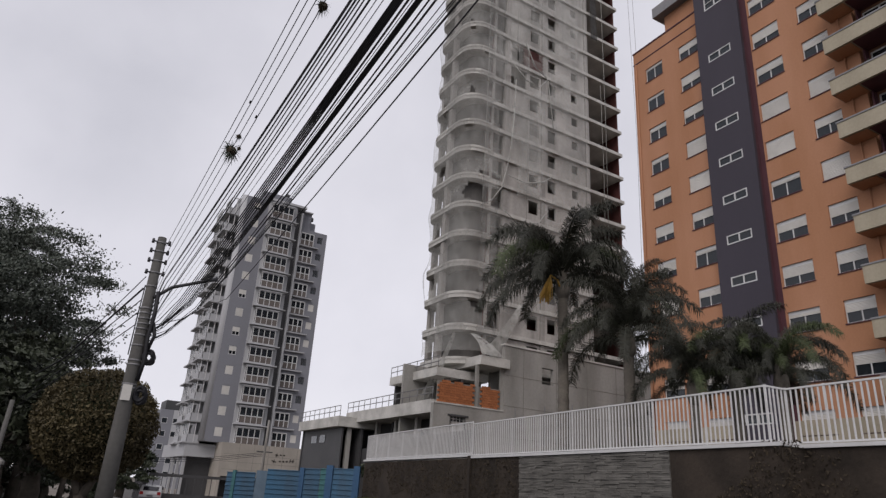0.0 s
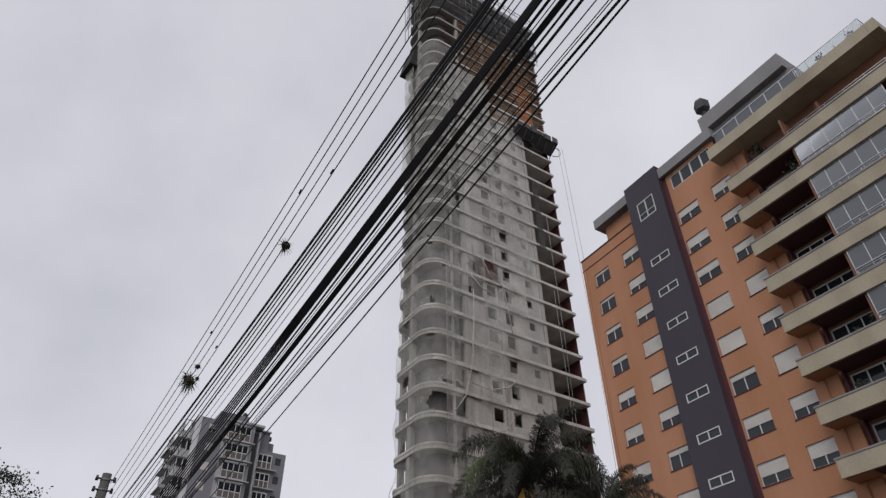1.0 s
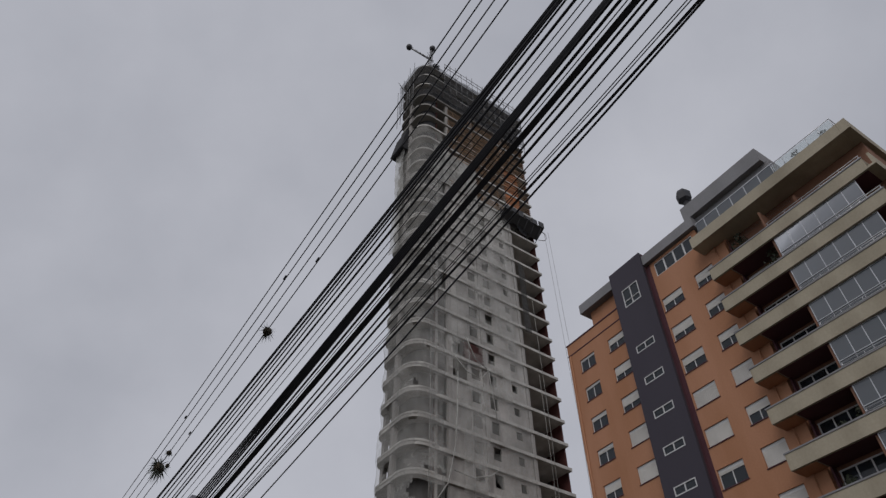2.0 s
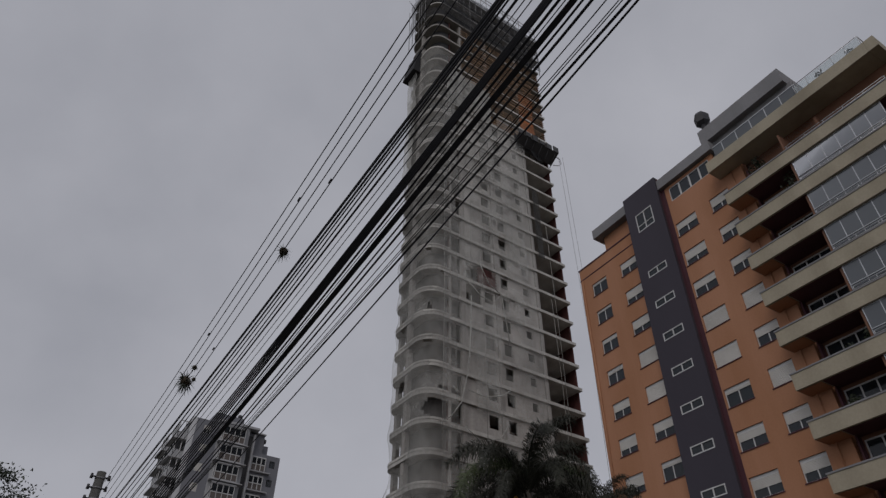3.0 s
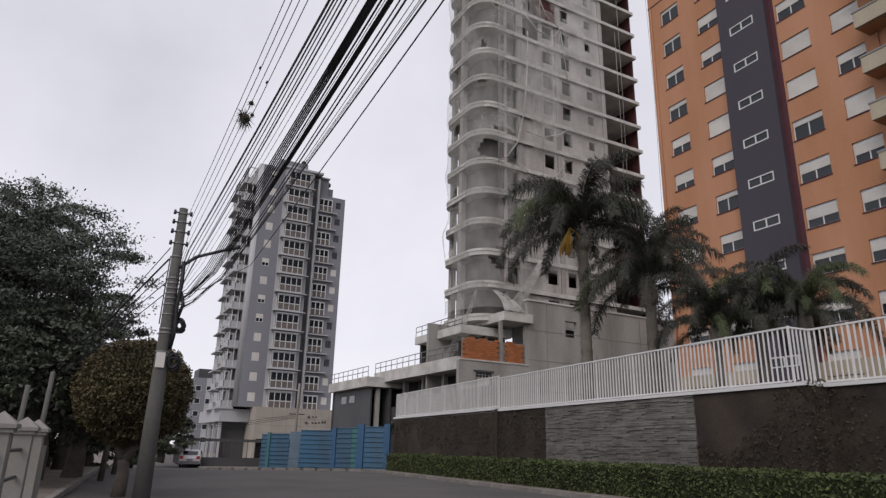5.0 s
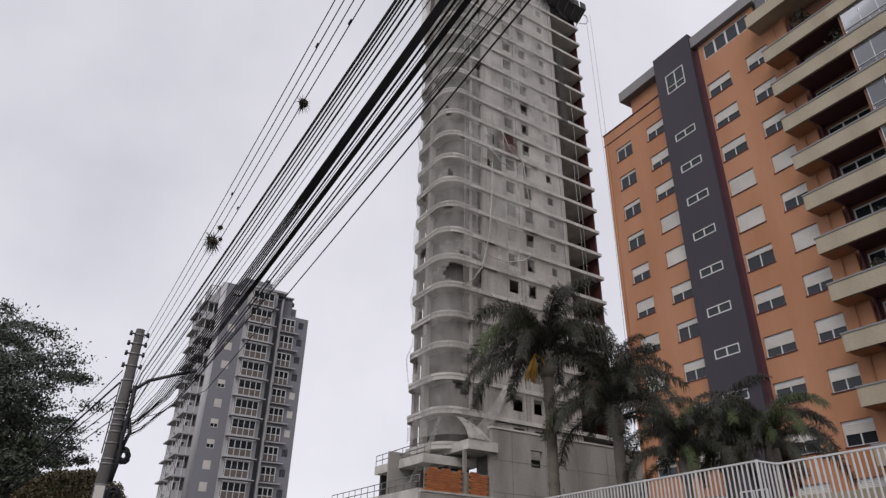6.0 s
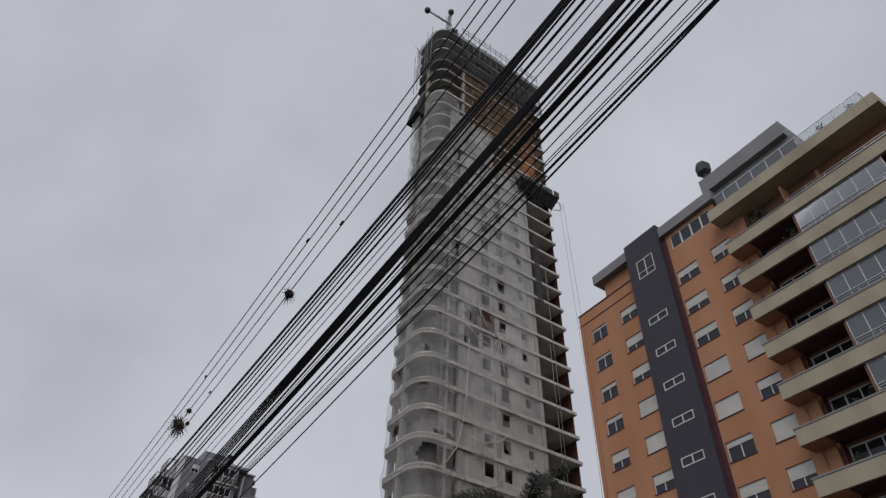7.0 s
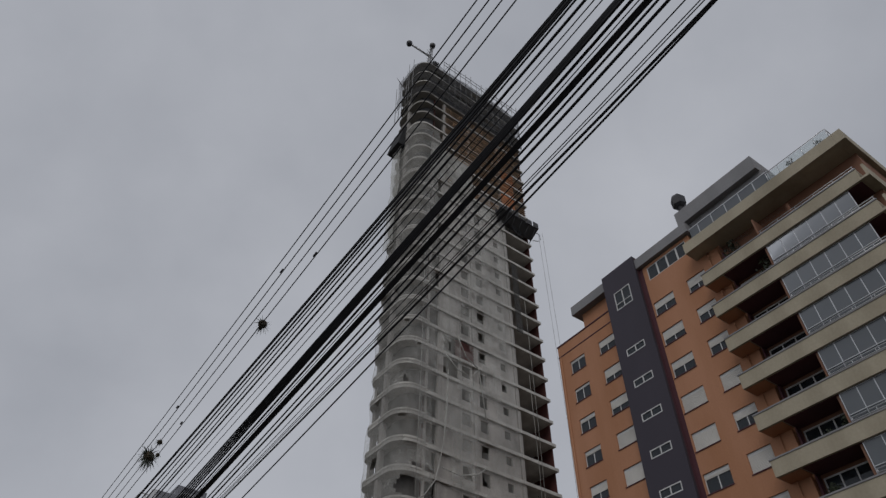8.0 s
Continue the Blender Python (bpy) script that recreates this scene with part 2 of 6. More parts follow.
# ---- building helpers ----
def bx(bm, x0, x1, y0, y1, z0, z1):
    """An axis-aligned box added to bm."""
    v = [bm.verts.new((x, y, z)) for z in (z0, z1) for x, y in ((x0, y0), (x1, y0), (x1, y1), (x0, y1))]
    for f in ((3, 2, 1, 0), (4, 5, 6, 7), (0, 1, 5, 4), (1, 2, 6, 5), (2, 3, 7, 6), (3, 0, 4, 7)):
        bm.faces.new([v[i] for i in f])
    return v


def tube(bm, pts, radii, n=8, cap=True):
    """A tube through pts with a radius for each."""
    pts = [Vector(p) for p in pts]
    if not hasattr(radii, "__len__"):
        radii = [radii] * len(pts)
    rings, side = [], None
    for i, p in enumerate(pts):
        d = (pts[min(i + 1, len(pts) - 1)] - pts[max(i - 1, 0)]).normalized()
        if side is None:
            side = d.orthogonal().normalized()
        side = (side - d * side.dot(d)).normalized()
        up = d.cross(side)
        rings.append([bm.verts.new(p + (side * math.cos(a) + up * math.sin(a)) * radii[i]) for a in (2 * math.pi * k / n for k in range(n))])
    for a, b in zip(rings, rings[1:]):
        for k in range(n):
            f = bm.faces.new((a[k], a[(k + 1) % n], b[(k + 1) % n], b[k]))
            f.smooth = True
    if cap:
        bm.faces.new(rings[0][::-1])
        bm.faces.new(rings[-1])


def lathe(bm, profile, n=12, at=(0, 0, 0)):
    """A turned shape from (radius, height) pairs."""
    tube(bm, [(at[0], at[1], at[2] + z) for _, z in profile], [max(r, 0.001) for r, _ in profile], n)


def mesh_of(name, bm, material):
    me = bpy.data.meshes.new(name)
    bm.to_mesh(me)
    bm.free()
    for m in material if isinstance(material, (list, tuple)) else [material]:
        me.materials.append(m)
    return me


def part(name, bm, material, parent, label="", at=None):
    me = bm if isinstance(bm, bpy.types.Mesh) else mesh_of(name, bm, material)
    ob = new(name, me)
    ob.parent = parent
    if at is not None:
        ob.matrix_basis = at if isinstance(at, Matrix) else Matrix.Translation(at)
    if label:
        ob["label"] = label
    return ob


def thing(name, m, label, category, group="", kind=""):
    ob = new(name)
    ob.matrix_world = m
    return tagged(ob, label, category, group, kind)


def boxes(*rows):
    bm = bmesh.new()
    for r in rows:
        bx(bm, *r)
    return bm


def grid_pose(v, u, z, turn):
    """A pose in a frame turned by some degrees, v across the street and u along it."""
    a = radians(turn)
    return pose(v * math.cos(a) - u * math.sin(a), v * math.sin(a) + u * math.cos(a), z, 0, 0, turn)


TOWN, LANE, FRONT = 30.0, 25.0, 28.17

# ---- ground, street and pavements ----
def fall(v, u):
    """Height of the ground: level near the eye, easing down along the street."""
    t = min(max((u - 40.0) / 25.0, 0.0), 1.0)
    return -0.6 * t * t * (3 - 2 * t)


def sheet(name, outline, lift, material, label, thick=0.0, step=4.0):
    """A ground sheet between two edge functions of u, draped on the ground."""
    u0, u1, left, right = outline
    bm = bmesh.new()
    rows = max(2, int((u1 - u0) / step) + 1)
    prev = None
    for i in range(rows):
        u = u0 + (u1 - u0) * i / (rows - 1)
        a, b = left(u), right(u)
        row = [bm.verts.new((a + (b - a) * k / 6, u, fall(0, u) + lift)) for k in range(7)]
        low = [bm.verts.new((a, u, fall(0, u) - 0.3)), bm.verts.new((b, u, fall(0, u) - 0.3))]
        if prev:
            for k in range(6):
                bm.faces.new((prev[0][k], prev[0][k + 1], row[k + 1], row[k]))
            bm.faces.new((prev[1][0], prev[0][0], row[0], low[0]))
            bm.faces.new((prev[0][6], prev[1][1], low[1], row[6]))
        prev = (row, low)
    ob = new(name, mesh_of(name, bm, material))
    ob.matrix_world = pose(0, 0, 0, 0, 0, LANE)
    return tagged(ob, label, name, kind="structure")


gb = bmesh.new()
us = [-700, -60, -20, 0, 20, 36, 40, 45, 50, 55, 60, 65, 70, 120, 300, 1500]
vs = [-900, -100, -40, -6, 13.9, 30, 60, 150, 900]
gv = [[gb.verts.new((v, u, fall(v, u) - 0.02)) for v in vs] for u in us]
for r0, r1 in zip(gv, gv[1:]):
    for k in range(len(vs) - 1):
        gb.faces.new((r0[k], r0[k + 1], r1[k + 1], r1[k]))
ground = tagged(new("ground", mesh_of("ground", gb, SOIL)), "dry bare earth running out to the horizon", "ground", kind="structure")
ground.matrix_world = pose(0, 0, 0, 0, 0, LANE)


def right_kerb(u):
    if u < 44:
        return 13.9
    return 13.9 - min(u - 44, 11.0) * 0.80 + max(0, u - 55) * 0.02


sheet("road", (-60, 160, lambda u: -1.6, right_kerb), 0.0, ASPHALT, "worn grey asphalt street with dusty edges", step=3)
sheet("pavement_left", (-60, 160, lambda u: -5.2, lambda u: -1.78), 0.13, PAVING, "narrow dusty pavement beside the garden walls", step=3)
sheet("pavement_right", (-60, 160, lambda u: right_kerb(u) + 0.18, lambda u: max(right_kerb(u) + 2.5, 16.0)), 0.13, PAVING, "dusty pavement in front of the retaining wall", step=2)


def kerb_line(name, edge, u0, u1):
    t = thing(name, pose(0, 0, 0, 0, 0, LANE), "row of worn grey kerb stones", "kerb", kind="structure")
    me = mesh_of("kerb_stone", boxes((0, 0.18, 0.01, 0.98, -0.25, 0.145)), KERB)
    u = u0
    while u < u1:
        a = math.atan2(edge(u + 1) - edge(u), 1.0)
        part("kerb_stone", me, KERB, t, at=pose(edge(u), u, fall(0, u) + random.uniform(-0.006, 0.006), 0, 0, -math.degrees(a)))
        u += 1.0


kerb_line("kerb_right", right_kerb, 2, 75)
kerb_line("kerb_left", lambda u: -1.78, 8, 60)

# ---- terracotta apartment block ----
# local x: into the building from its street front, y: along the street, z: height
def pierced(bm, x0, x1, y0, y1, z0, z1, holes, across=False):
    """One connected wall between the given bounds with rectangular openings (ya, yb, za, zb) that go through it."""
    ys = sorted({y0, y1, *[h[i] for h in holes for i in (0, 1) if y0 < h[i] < y1]})
    zs = sorted({z0, z1, *[h[i] for h in holes for i in (2, 3) if z0 < h[i] < z1]})
    made = {}

    def vert(x, i, j):
        if (x, i, j) not in made:
            made[x, i, j] = bm.verts.new((ys[i], x, zs[j]) if across else (x, ys[i], zs[j]))
        return made[x, i, j]

    def solid(i, j):
        if not (0 <= i < len(ys) - 1 and 0 <= j < len(zs) - 1):
            return False
        y, z = (ys[i] + ys[i + 1]) / 2, (zs[j] + zs[j + 1]) / 2
        return not any(h[0] < y < h[1] and h[2] < z < h[3] for h in holes)

    faces = []
    for i in range(len(ys) - 1):
        for j in range(len(zs) - 1):
            if not solid(i, j):
                continue
            q = ((i, j), (i + 1, j), (i + 1, j + 1), (i, j + 1))
            faces.append(bm.faces.new([vert(x0, *k) for k in q]))
            faces.append(bm.faces.new([vert(x1, *k) for k in q[::-1]]))
            for k, (di, dj) in enumerate(((0, -1), (1, 0), (0, 1), (-1, 0))):
                if not solid(i + di, j + dj):
                    a, b = q[k], q[(k + 1) % 4]
                    faces.append(bm.faces.new((vert(x0, *b), vert(x0, *a), vert(x1, *a), vert(x1, *b))))
    bmesh.ops.recalc_face_normals(bm, faces=faces)


WIN_H = 1.28


def shutter_window(width, drop, parent, at, panes=2):
    """White sliding window set back in its opening, its roller shutter lowered by a share of the height."""
    key = (width, drop, panes)
    if key not in WINDOWS:
        fr = bmesh.new()
        w, h = width, WIN_H
        for r in ((0.10, 0.17, 0, w, 0, 0.06), (0.10, 0.17, 0, w, h - 0.22, h), (0.10, 0.17, 0, 0.06, 0.06, h - 0.22), (0.10, 0.17, w - 0.06, w, 0.06, h - 0.22), (0.115, 0.16, w / 2 - 0.035, w / 2 + 0.035, 0.06, h - 0.22)):
            bx(fr, *r)
        sill = boxes((-0.05, 0.12, -0.04, w + 0.04, -0.06, 0))
        gl = boxes((0.135, 0.142, 0.06, w - 0.06, 0.06, h - 0.22))
        sh = None
        if drop > 0.05:
            sh = bmesh.new()
            n = max(2, int(drop * (h - 0.3) / 0.075))
            last = None
            for i in range(2 * n + 1):
                z = h - 0.22 - i * 0.0375
                xx = 0.085 + 0.016 * (i % 2)
                row = [sh.verts.new((x_, y_, z)) for x_, y_ in ((xx, 0.03), (xx, w - 0.03), (0.112, w - 0.03), (0.112, 0.03))]
                if last:
                    for q in range(4):
                        sh.faces.new((last[q], last[(q + 1) % 4], row[(q + 1) % 4], row[q]))
                else:
                    sh.faces.new(row)
                last = row
            sh.faces.new(last[::-1])
        WINDOWS[key] = (mesh_of("frame", fr, WHITE), mesh_of("sill", sill, MAROON), mesh_of("pane", gl, GLASS), mesh_of("shutter", sh, SHUTTER) if sh else None)
    f, s, g, sh = WINDOWS[key]
    wdw = part("window", f, WHITE, parent, at=at)
    part("sill", s, MAROON, wdw)
    part("pane", g, GLASS, wdw)
    if sh:
        part("roller_shutter", sh, SHUTTER, wdw, "pale slatted roller shutter")
    return wdw


WINDOWS = {}
block = thing("apartment_building", grid_pose(35.0, 4.45, 0.52, FRONT), "ten-storey terracotta apartment building with plum stair strip and beige balconies", "apartment building")
COLS = {"A": (25.55, 27.27), "B": (22.17, 23.92), "C": (15.95, 17.87), "D": (13.0, 14.65)}
TOPS = [14.9 + 2.8 * k for k in range(-3, 8)]
holes = []
for c, (a, b) in COLS.items():
    for k, z in enumerate(TOPS):
        holes.append((a, b, z - WIN_H, z))
left, right = bmesh.new(), bmesh.new()
pierced(left, 0, 0.3, 21.8, 28.5, 6.0, 36.67, [h for h in holes if h[0] > 20])
part("left_front_wall", left, ORANGE, block)
pierced(right, 0, 0.3, 11.5, 18.3, 6.0, 36.5, [h for h in holes if h[0] < 20])
pierced(right, 0.01, 0.3, 13.3, 18.3, 36.5, 38.35, [(13.7, 17.6, 36.75, 38.1)])
part("right_front_wall", right, ORANGE, block)
# loggia back walls, floors and ends; recess shade is in the LOGGIA colour
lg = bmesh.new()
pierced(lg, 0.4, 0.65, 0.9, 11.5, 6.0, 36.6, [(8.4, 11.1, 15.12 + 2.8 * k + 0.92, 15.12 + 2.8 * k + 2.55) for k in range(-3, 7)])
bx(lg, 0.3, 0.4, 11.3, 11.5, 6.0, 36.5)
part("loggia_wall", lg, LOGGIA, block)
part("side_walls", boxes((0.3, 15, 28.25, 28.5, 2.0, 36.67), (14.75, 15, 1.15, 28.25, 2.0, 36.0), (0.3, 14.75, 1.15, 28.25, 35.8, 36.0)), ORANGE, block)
# the same darkened colour paints the shade under the side balconies
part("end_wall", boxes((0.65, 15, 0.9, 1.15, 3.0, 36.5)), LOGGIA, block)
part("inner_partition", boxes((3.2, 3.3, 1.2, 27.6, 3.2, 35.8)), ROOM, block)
part("plinth", boxes((-0.05, 0.3, 0.9, 28.5, 4.75, 6.0), (0.0, 0.3, 25.0, 28.5, 2.0, 4.75), (0.0, 0.3, 18.0, 22.0, 2.0, 4.75), (0.0, 0.3, 8.0, 12.0, 2.0, 4.75), (0.0, 0.3, 0.9, 3.0, 2.0, 4.75), (4.0, 4.2, 0.9, 27.6, 2.0, 4.75)), BEIGE, block, "beige rendered plinth with dark parking openings")
part("parapet_line", boxes((-0.03, 0.0, 21.8, 28.53, 35.55, 35.65), (-0.05, 0.35, 21.8, 28.55, 36.67, 36.79)), MAROON, block)
# stair strip
st = bmesh.new()
pierced(st, -0.5, -0.25, 18.3, 21.8, 3.0, 39.8, [(19.15, 20.95, z - 0.62, z) for z in TOPS[:-1]] + [(19.2, 20.9, 35.6, 37.4)])
bx(st, -0.25, 2.0, 21.55, 21.8, 3.0, 39.8)
bx(st, -0.25, 2.0, 18.55, 21.55, 39.6, 39.8)
part("stair_strip", st, PLUM, block, "dark plum projecting stair strip")
part("strip_return", boxes((-0.48, 2.0, 18.3, 18.55, 3.0, 39.78)), MAROON, block)
part("strip_border", boxes((-0.012, 0.0, 17.98, 18.3, 6.0, 38.35)), MAROON, block, "maroon painted border of the stair strip")
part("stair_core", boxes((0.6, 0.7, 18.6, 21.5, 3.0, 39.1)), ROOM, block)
sf = bmesh.new()
for r in ((-0.52, -0.42, 0, 1.8, 0, 0.07), (-0.52, -0.42, 0, 1.8, 0.55, 0.62), (-0.52, -0.42, 0, 0.07, 0.07, 0.55), (-0.52, -0.42, 1.73, 1.8, 0.07, 0.55), (-0.52, -0.42, 0.86, 0.94, 0.07, 0.55)):
    bx(sf, *r)
sf, sg = mesh_of("stair_window", sf, WHITE), mesh_of("pane", boxes((-0.47, -0.463, 0.07, 1.73, 0.07, 0.55)), GLASS)
for z in TOPS[:-1]:
    w = part("window_frame", sf, WHITE, block, at=(0, 19.15, z - 0.62))
    part("pane", sg, GLASS, w)
tf = bmesh.new()
for r in ((-0.52, -0.42, 0, 1.7, 0, 0.08), (-0.52, -0.42, 0, 1.7, 1.72, 1.8), (-0.52, -0.42, 0, 0.07, 0.08, 1.72), (-0.52, -0.42, 1.63, 1.7, 0.08, 1.72), (-0.52, -0.42, 0.81, 0.89, 0.08, 1.72), (-0.52, -0.42, 0.07, 1.63, 0.55, 0.61)):
    bx(tf, *r)
w = part("window_frame", tf, WHITE, block, at=(0, 19.2, 35.6))
part("pane", boxes((-0.47, -0.463, 0.07, 1.63, 0.08, 1.72)), GLASS, w)
# shuttered windows
rng = random.Random(4)
for c, (a, b) in COLS.items():
    for k, z in enumerate(TOPS):
        drop = rng.choice([0.1, 0.5, 0.58, 0.66, 1.0, 1.0, 0.4])
        if c == "A" and k > 8:
            drop = 0.0
        if c == "C" and k in (6, 7):
            drop = 1.0
        shutter_window(b - a, drop, block, (0, a, z - WIN_H))
# ribbon window under the eaves
rb = bmesh.new()
for i in range(4):
    y = 13.7 + i * 0.975
    for r in ((0.05, 0.12, y, y + 0.975, 36.75, 36.83), (0.05, 0.12, y, y + 0.975, 38.02, 38.1), (0.05, 0.12, y, y + 0.07, 36.83, 38.02), (0.05, 0.12, y + 0.905, y + 0.975, 36.83, 38.02)):
        bx(rb, *r)
w = part("ribbon_window", rb, WHITE, block)
part("pane", boxes((0.08, 0.087, 13.75, 17.55, 36.83, 38.02)), GLASS, w)
# roof fascias and the top-floor block
part("eaves_band", boxes((-0.35, 3.0, 13.0, 18.3, 38.4, 39.35), (-0.3, 3.0, 21.8, 25.95, 38.6, 39.55)), ROOFGREY, block, "grey rendered eaves band")
part("penthouse_wall", boxes((0.35, 0.6, 21.8, 25.3, 36.6, 38.6), (0.6, 3.0, 25.05, 25.3, 36.6, 38.6)), ORANGE, block)
part("roof_room_wall", boxes((0.4, 0.65, 6.3, 13.3, 35.0, 39.6), (0.65, 5.0, 6.2, 6.3, 35.0, 39.6), (0.65, 5.0, 13.05, 13.3, 35.0, 39.6)), ROOFGREY, block)
part("roof_box", boxes((-0.1, 6.5, 6.5, 13.7, 39.6, 41.0)), ROOFGREY, block, "grey cantilevered roof slab")
part("roof_deck", boxes((0.65, 14.75, 6.3, 21.5, 39.2, 39.59), (0.66, 14.75, 1.2, 11.4, 35.4, 35.7)), ROOFGREY, block)
part("terrace_screen", boxes((-1.0, -0.96, 5.7, 12.5, 36.45, 37.6), (-0.96, 0.4, 12.46, 12.5, 36.45, 37.6)), GLAZING, block, "grey glass screen on the terrace")
part("screen_frame", boxes((-1.03, -1.0, 5.7, 12.5, 37.55, 37.62), *[(-1.03, -1.0, 5.7 + 1.2 * i, 5.76 + 1.2 * i, 36.45, 37.55) for i in range(6)]), SILVER, block)
# balconies
bal = mesh_of("balcony", boxes((-1.26, -1.12, 1.2, 12.75, 0, 1.0), (-1.12, 0.4, 1.2, 11.3, 0.0, 0.16), (-1.12, 0.0, 11.3, 12.75, 0.0, 0.16), (-1.12, 0.0, 12.6, 12.75, 0.16, 1.0), (-1.12, 0.4, 1.2, 1.35, 0.16, 1.0)), BEIGE)
lip = mesh_of("drip_edge", boxes((-1.30, -1.26, 1.16, 12.79, 0.93, 1.02), (-1.26, 0.0, 12.75, 12.79, 0.93, 1.02)), ROOFGREY)
rail = bmesh.new()
for z in (1.12, 1.3):
    tube(rail, [(-1.19, 1.25, z), (-1.19, 7.9, z)], 0.025, 6)
for i in range(6):
    tube(rail, [(-1.19, 1.3 + i * 1.3, 1.0), (-1.19, 1.3 + i * 1.3, 1.3)], 0.02, 6)
rail = mesh_of("handrail", rail, SILVER)
gfr = bmesh.new()
for i in range(7):
    y = 2.2 + i * 0.95
    bx(gfr, -1.10, -1.06, y - 0.025, y + 0.025, 1.0, 2.8)
bx(gfr, -1.10, -1.06, 2.2, 7.9, 1.0, 1.05)
bx(gfr, -1.10, -1.06, 2.2, 7.9, 2.74, 2.8)
bx(gfr, -1.14, -1.09, 2.2, 7.9, 1.45, 1.49)
gfr = mesh_of("glazing_frame", gfr, SILVER)
gpane = mesh_of("glazing_pane", boxes((-1.085, -1.092, 0, 0.9, 1.05, 2.74)), GLAZING)
gblind = mesh_of("blind", boxes((-0.98, -0.97, 0, 0.9, 1.05, 2.74)), CURTAIN)
dfr = bmesh.new()
for y in (8.4, 9.27, 10.15, 11.02):
    bx(dfr, 0.36, 0.44, y, y + 0.08, 0.3, 1.93)
bx(dfr, 0.36, 0.44, 8.4, 11.1, 1.85, 1.93)
bx(dfr, 0.36, 0.44, 8.4, 11.1, 0.3, 0.38)
dfr = mesh_of("loggia_window", dfr, WHITE)
dgl = mesh_of("pane", boxes((0.4, 0.408, 8.48, 11.02, 0.38, 1.85)), GLASS)
side_b = mesh_of('side_balcony', boxes((-1.26, 6.5, 0.7, 0.85, 0, 1.0), (-1.26, 6.5, 0.85, 1.19, 0, 0.16)), BEIGE)
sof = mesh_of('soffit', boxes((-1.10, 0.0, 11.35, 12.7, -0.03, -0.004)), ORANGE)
# maroon on this soffit and return paints the shade of the recess
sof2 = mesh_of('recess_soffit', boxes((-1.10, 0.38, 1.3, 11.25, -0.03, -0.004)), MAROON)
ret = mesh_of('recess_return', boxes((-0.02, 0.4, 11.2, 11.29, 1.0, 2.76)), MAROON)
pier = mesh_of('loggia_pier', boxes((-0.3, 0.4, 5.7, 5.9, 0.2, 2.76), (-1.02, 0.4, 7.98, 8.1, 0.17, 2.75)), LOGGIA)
for k in range(-3, 7):
    z = 15.12 + 2.8 * k
    b = part("balcony", bal, BEIGE, block, "weathered beige balcony parapet", at=(0, 0, z))
    part("drip_edge", lip, ROOFGREY, b)
    part("side_balcony", side_b, BEIGE, b)
    part("soffit", sof, ORANGE, b)
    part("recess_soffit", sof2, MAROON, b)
    part("recess_return", ret, MAROON, b)
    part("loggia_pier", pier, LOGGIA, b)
    part("handrail", rail, SILVER, b)
    w = part("window_frame", dfr, WHITE, block, at=(0, 0, 15.12 + 2.8 * k + 0.62))
    part("pane", dgl, GLASS, w)
    if k != 6:
        g = part("glazing_frame", gfr, SILVER, b, "aluminium frame of the closed-in balcony end")
        for i in range(6):
            part("glazing_pane", gpane, GLAZING, b, at=(0, 2.225 + i * 0.95, 0))
            if rng.random() < 0.4:
                part("blind", gblind, CURTAIN, b, "pale lowered blind", at=(0, 2.225 + i * 0.95, 0))
    else:
        for i in range(4):
            fr = bmesh.new()
            y = 3.0 + i * 1.45
            for r in ((0.34, 0.42, y, y + 1.4, 1.1, 1.18), (0.34, 0.42, y, y + 1.4, 2.1, 2.18), (0.34, 0.42, y, y + 0.08, 1.18, 2.1), (0.34, 0.42, y + 1.32, y + 1.4, 1.18, 2.1)):
                bx(fr, *r)
            part("top_window", fr, WHITE, block, at=(0, 0, z))
tp = bmesh.new()
for r in ((-1.26, -1.10, 1.2, 13.3, 35.5, 36.45), (-1.10, 0.4, 1.2, 11.3, 35.5, 35.7), (-1.10, 0.0, 11.3, 13.3, 35.5, 35.7), (-1.10, 0.0, 13.15, 13.3, 35.7, 36.45), (-1.10, 0.4, 1.2, 1.4, 35.7, 36.45)):
    bx(tp, *r)
part("terrace", tp, BEIGE, block, "weathered beige roof terrace parapet")
part("terrace_end", boxes((-1.26, 6.5, 0.6, 1.19, 35.5, 36.45)), BEIGE, block)
tr = bmesh.new()
for i in range(6):
    tube(tr, [(-1.19, 1.3 + i * 0.9, 36.45), (-1.19, 1.3 + i * 0.9, 37.3)], 0.025, 6)
tube(tr, [(-1.19, 1.3, 37.3), (-1.19, 5.8, 37.3)], 0.03, 6)
tube(tr, [(-1.19, 1.3, 37.3), (0.8, 1.3, 37.3)], 0.03, 6)
tube(tr, [(0.8, 1.3, 36.45), (0.8, 1.3, 37.3)], 0.025, 6)
part("terrace_rail", tr, SILVER, block)
part("rail_glass", boxes((-1.195, -1.187, 1.35, 5.75, 36.5, 37.2)), RAILGLASS, block)
# chimney with a dark cowl
ch = bmesh.new()
lathe(ch, [(0.24, -1.4), (0.24, 1.2)], 10, (0.7, 13.35, 41.0))
chim = part("chimney_pipe", ch, DARKFRAME, block)
cw = bmesh.new()
lathe(cw, [(0.30, 0.62), (0.58, 0.85), (0.62, 1.6), (0.42, 1.95)], 6, (0.7, 13.35, 41.5))
for f_ in cw.faces:
    f_.smooth = False
part("cowl", cw, DARKFRAME, chim, "black angular chimney cowl")
# rain pipes
for y in (12.3, 28.2):
    pipe = bmesh.new()
    tube(pipe, [(-0.06, y, 5.0), (-0.06, y, 35.5)], 0.05, 8)
    part("rain_pipe", pipe, ORANGE, block)


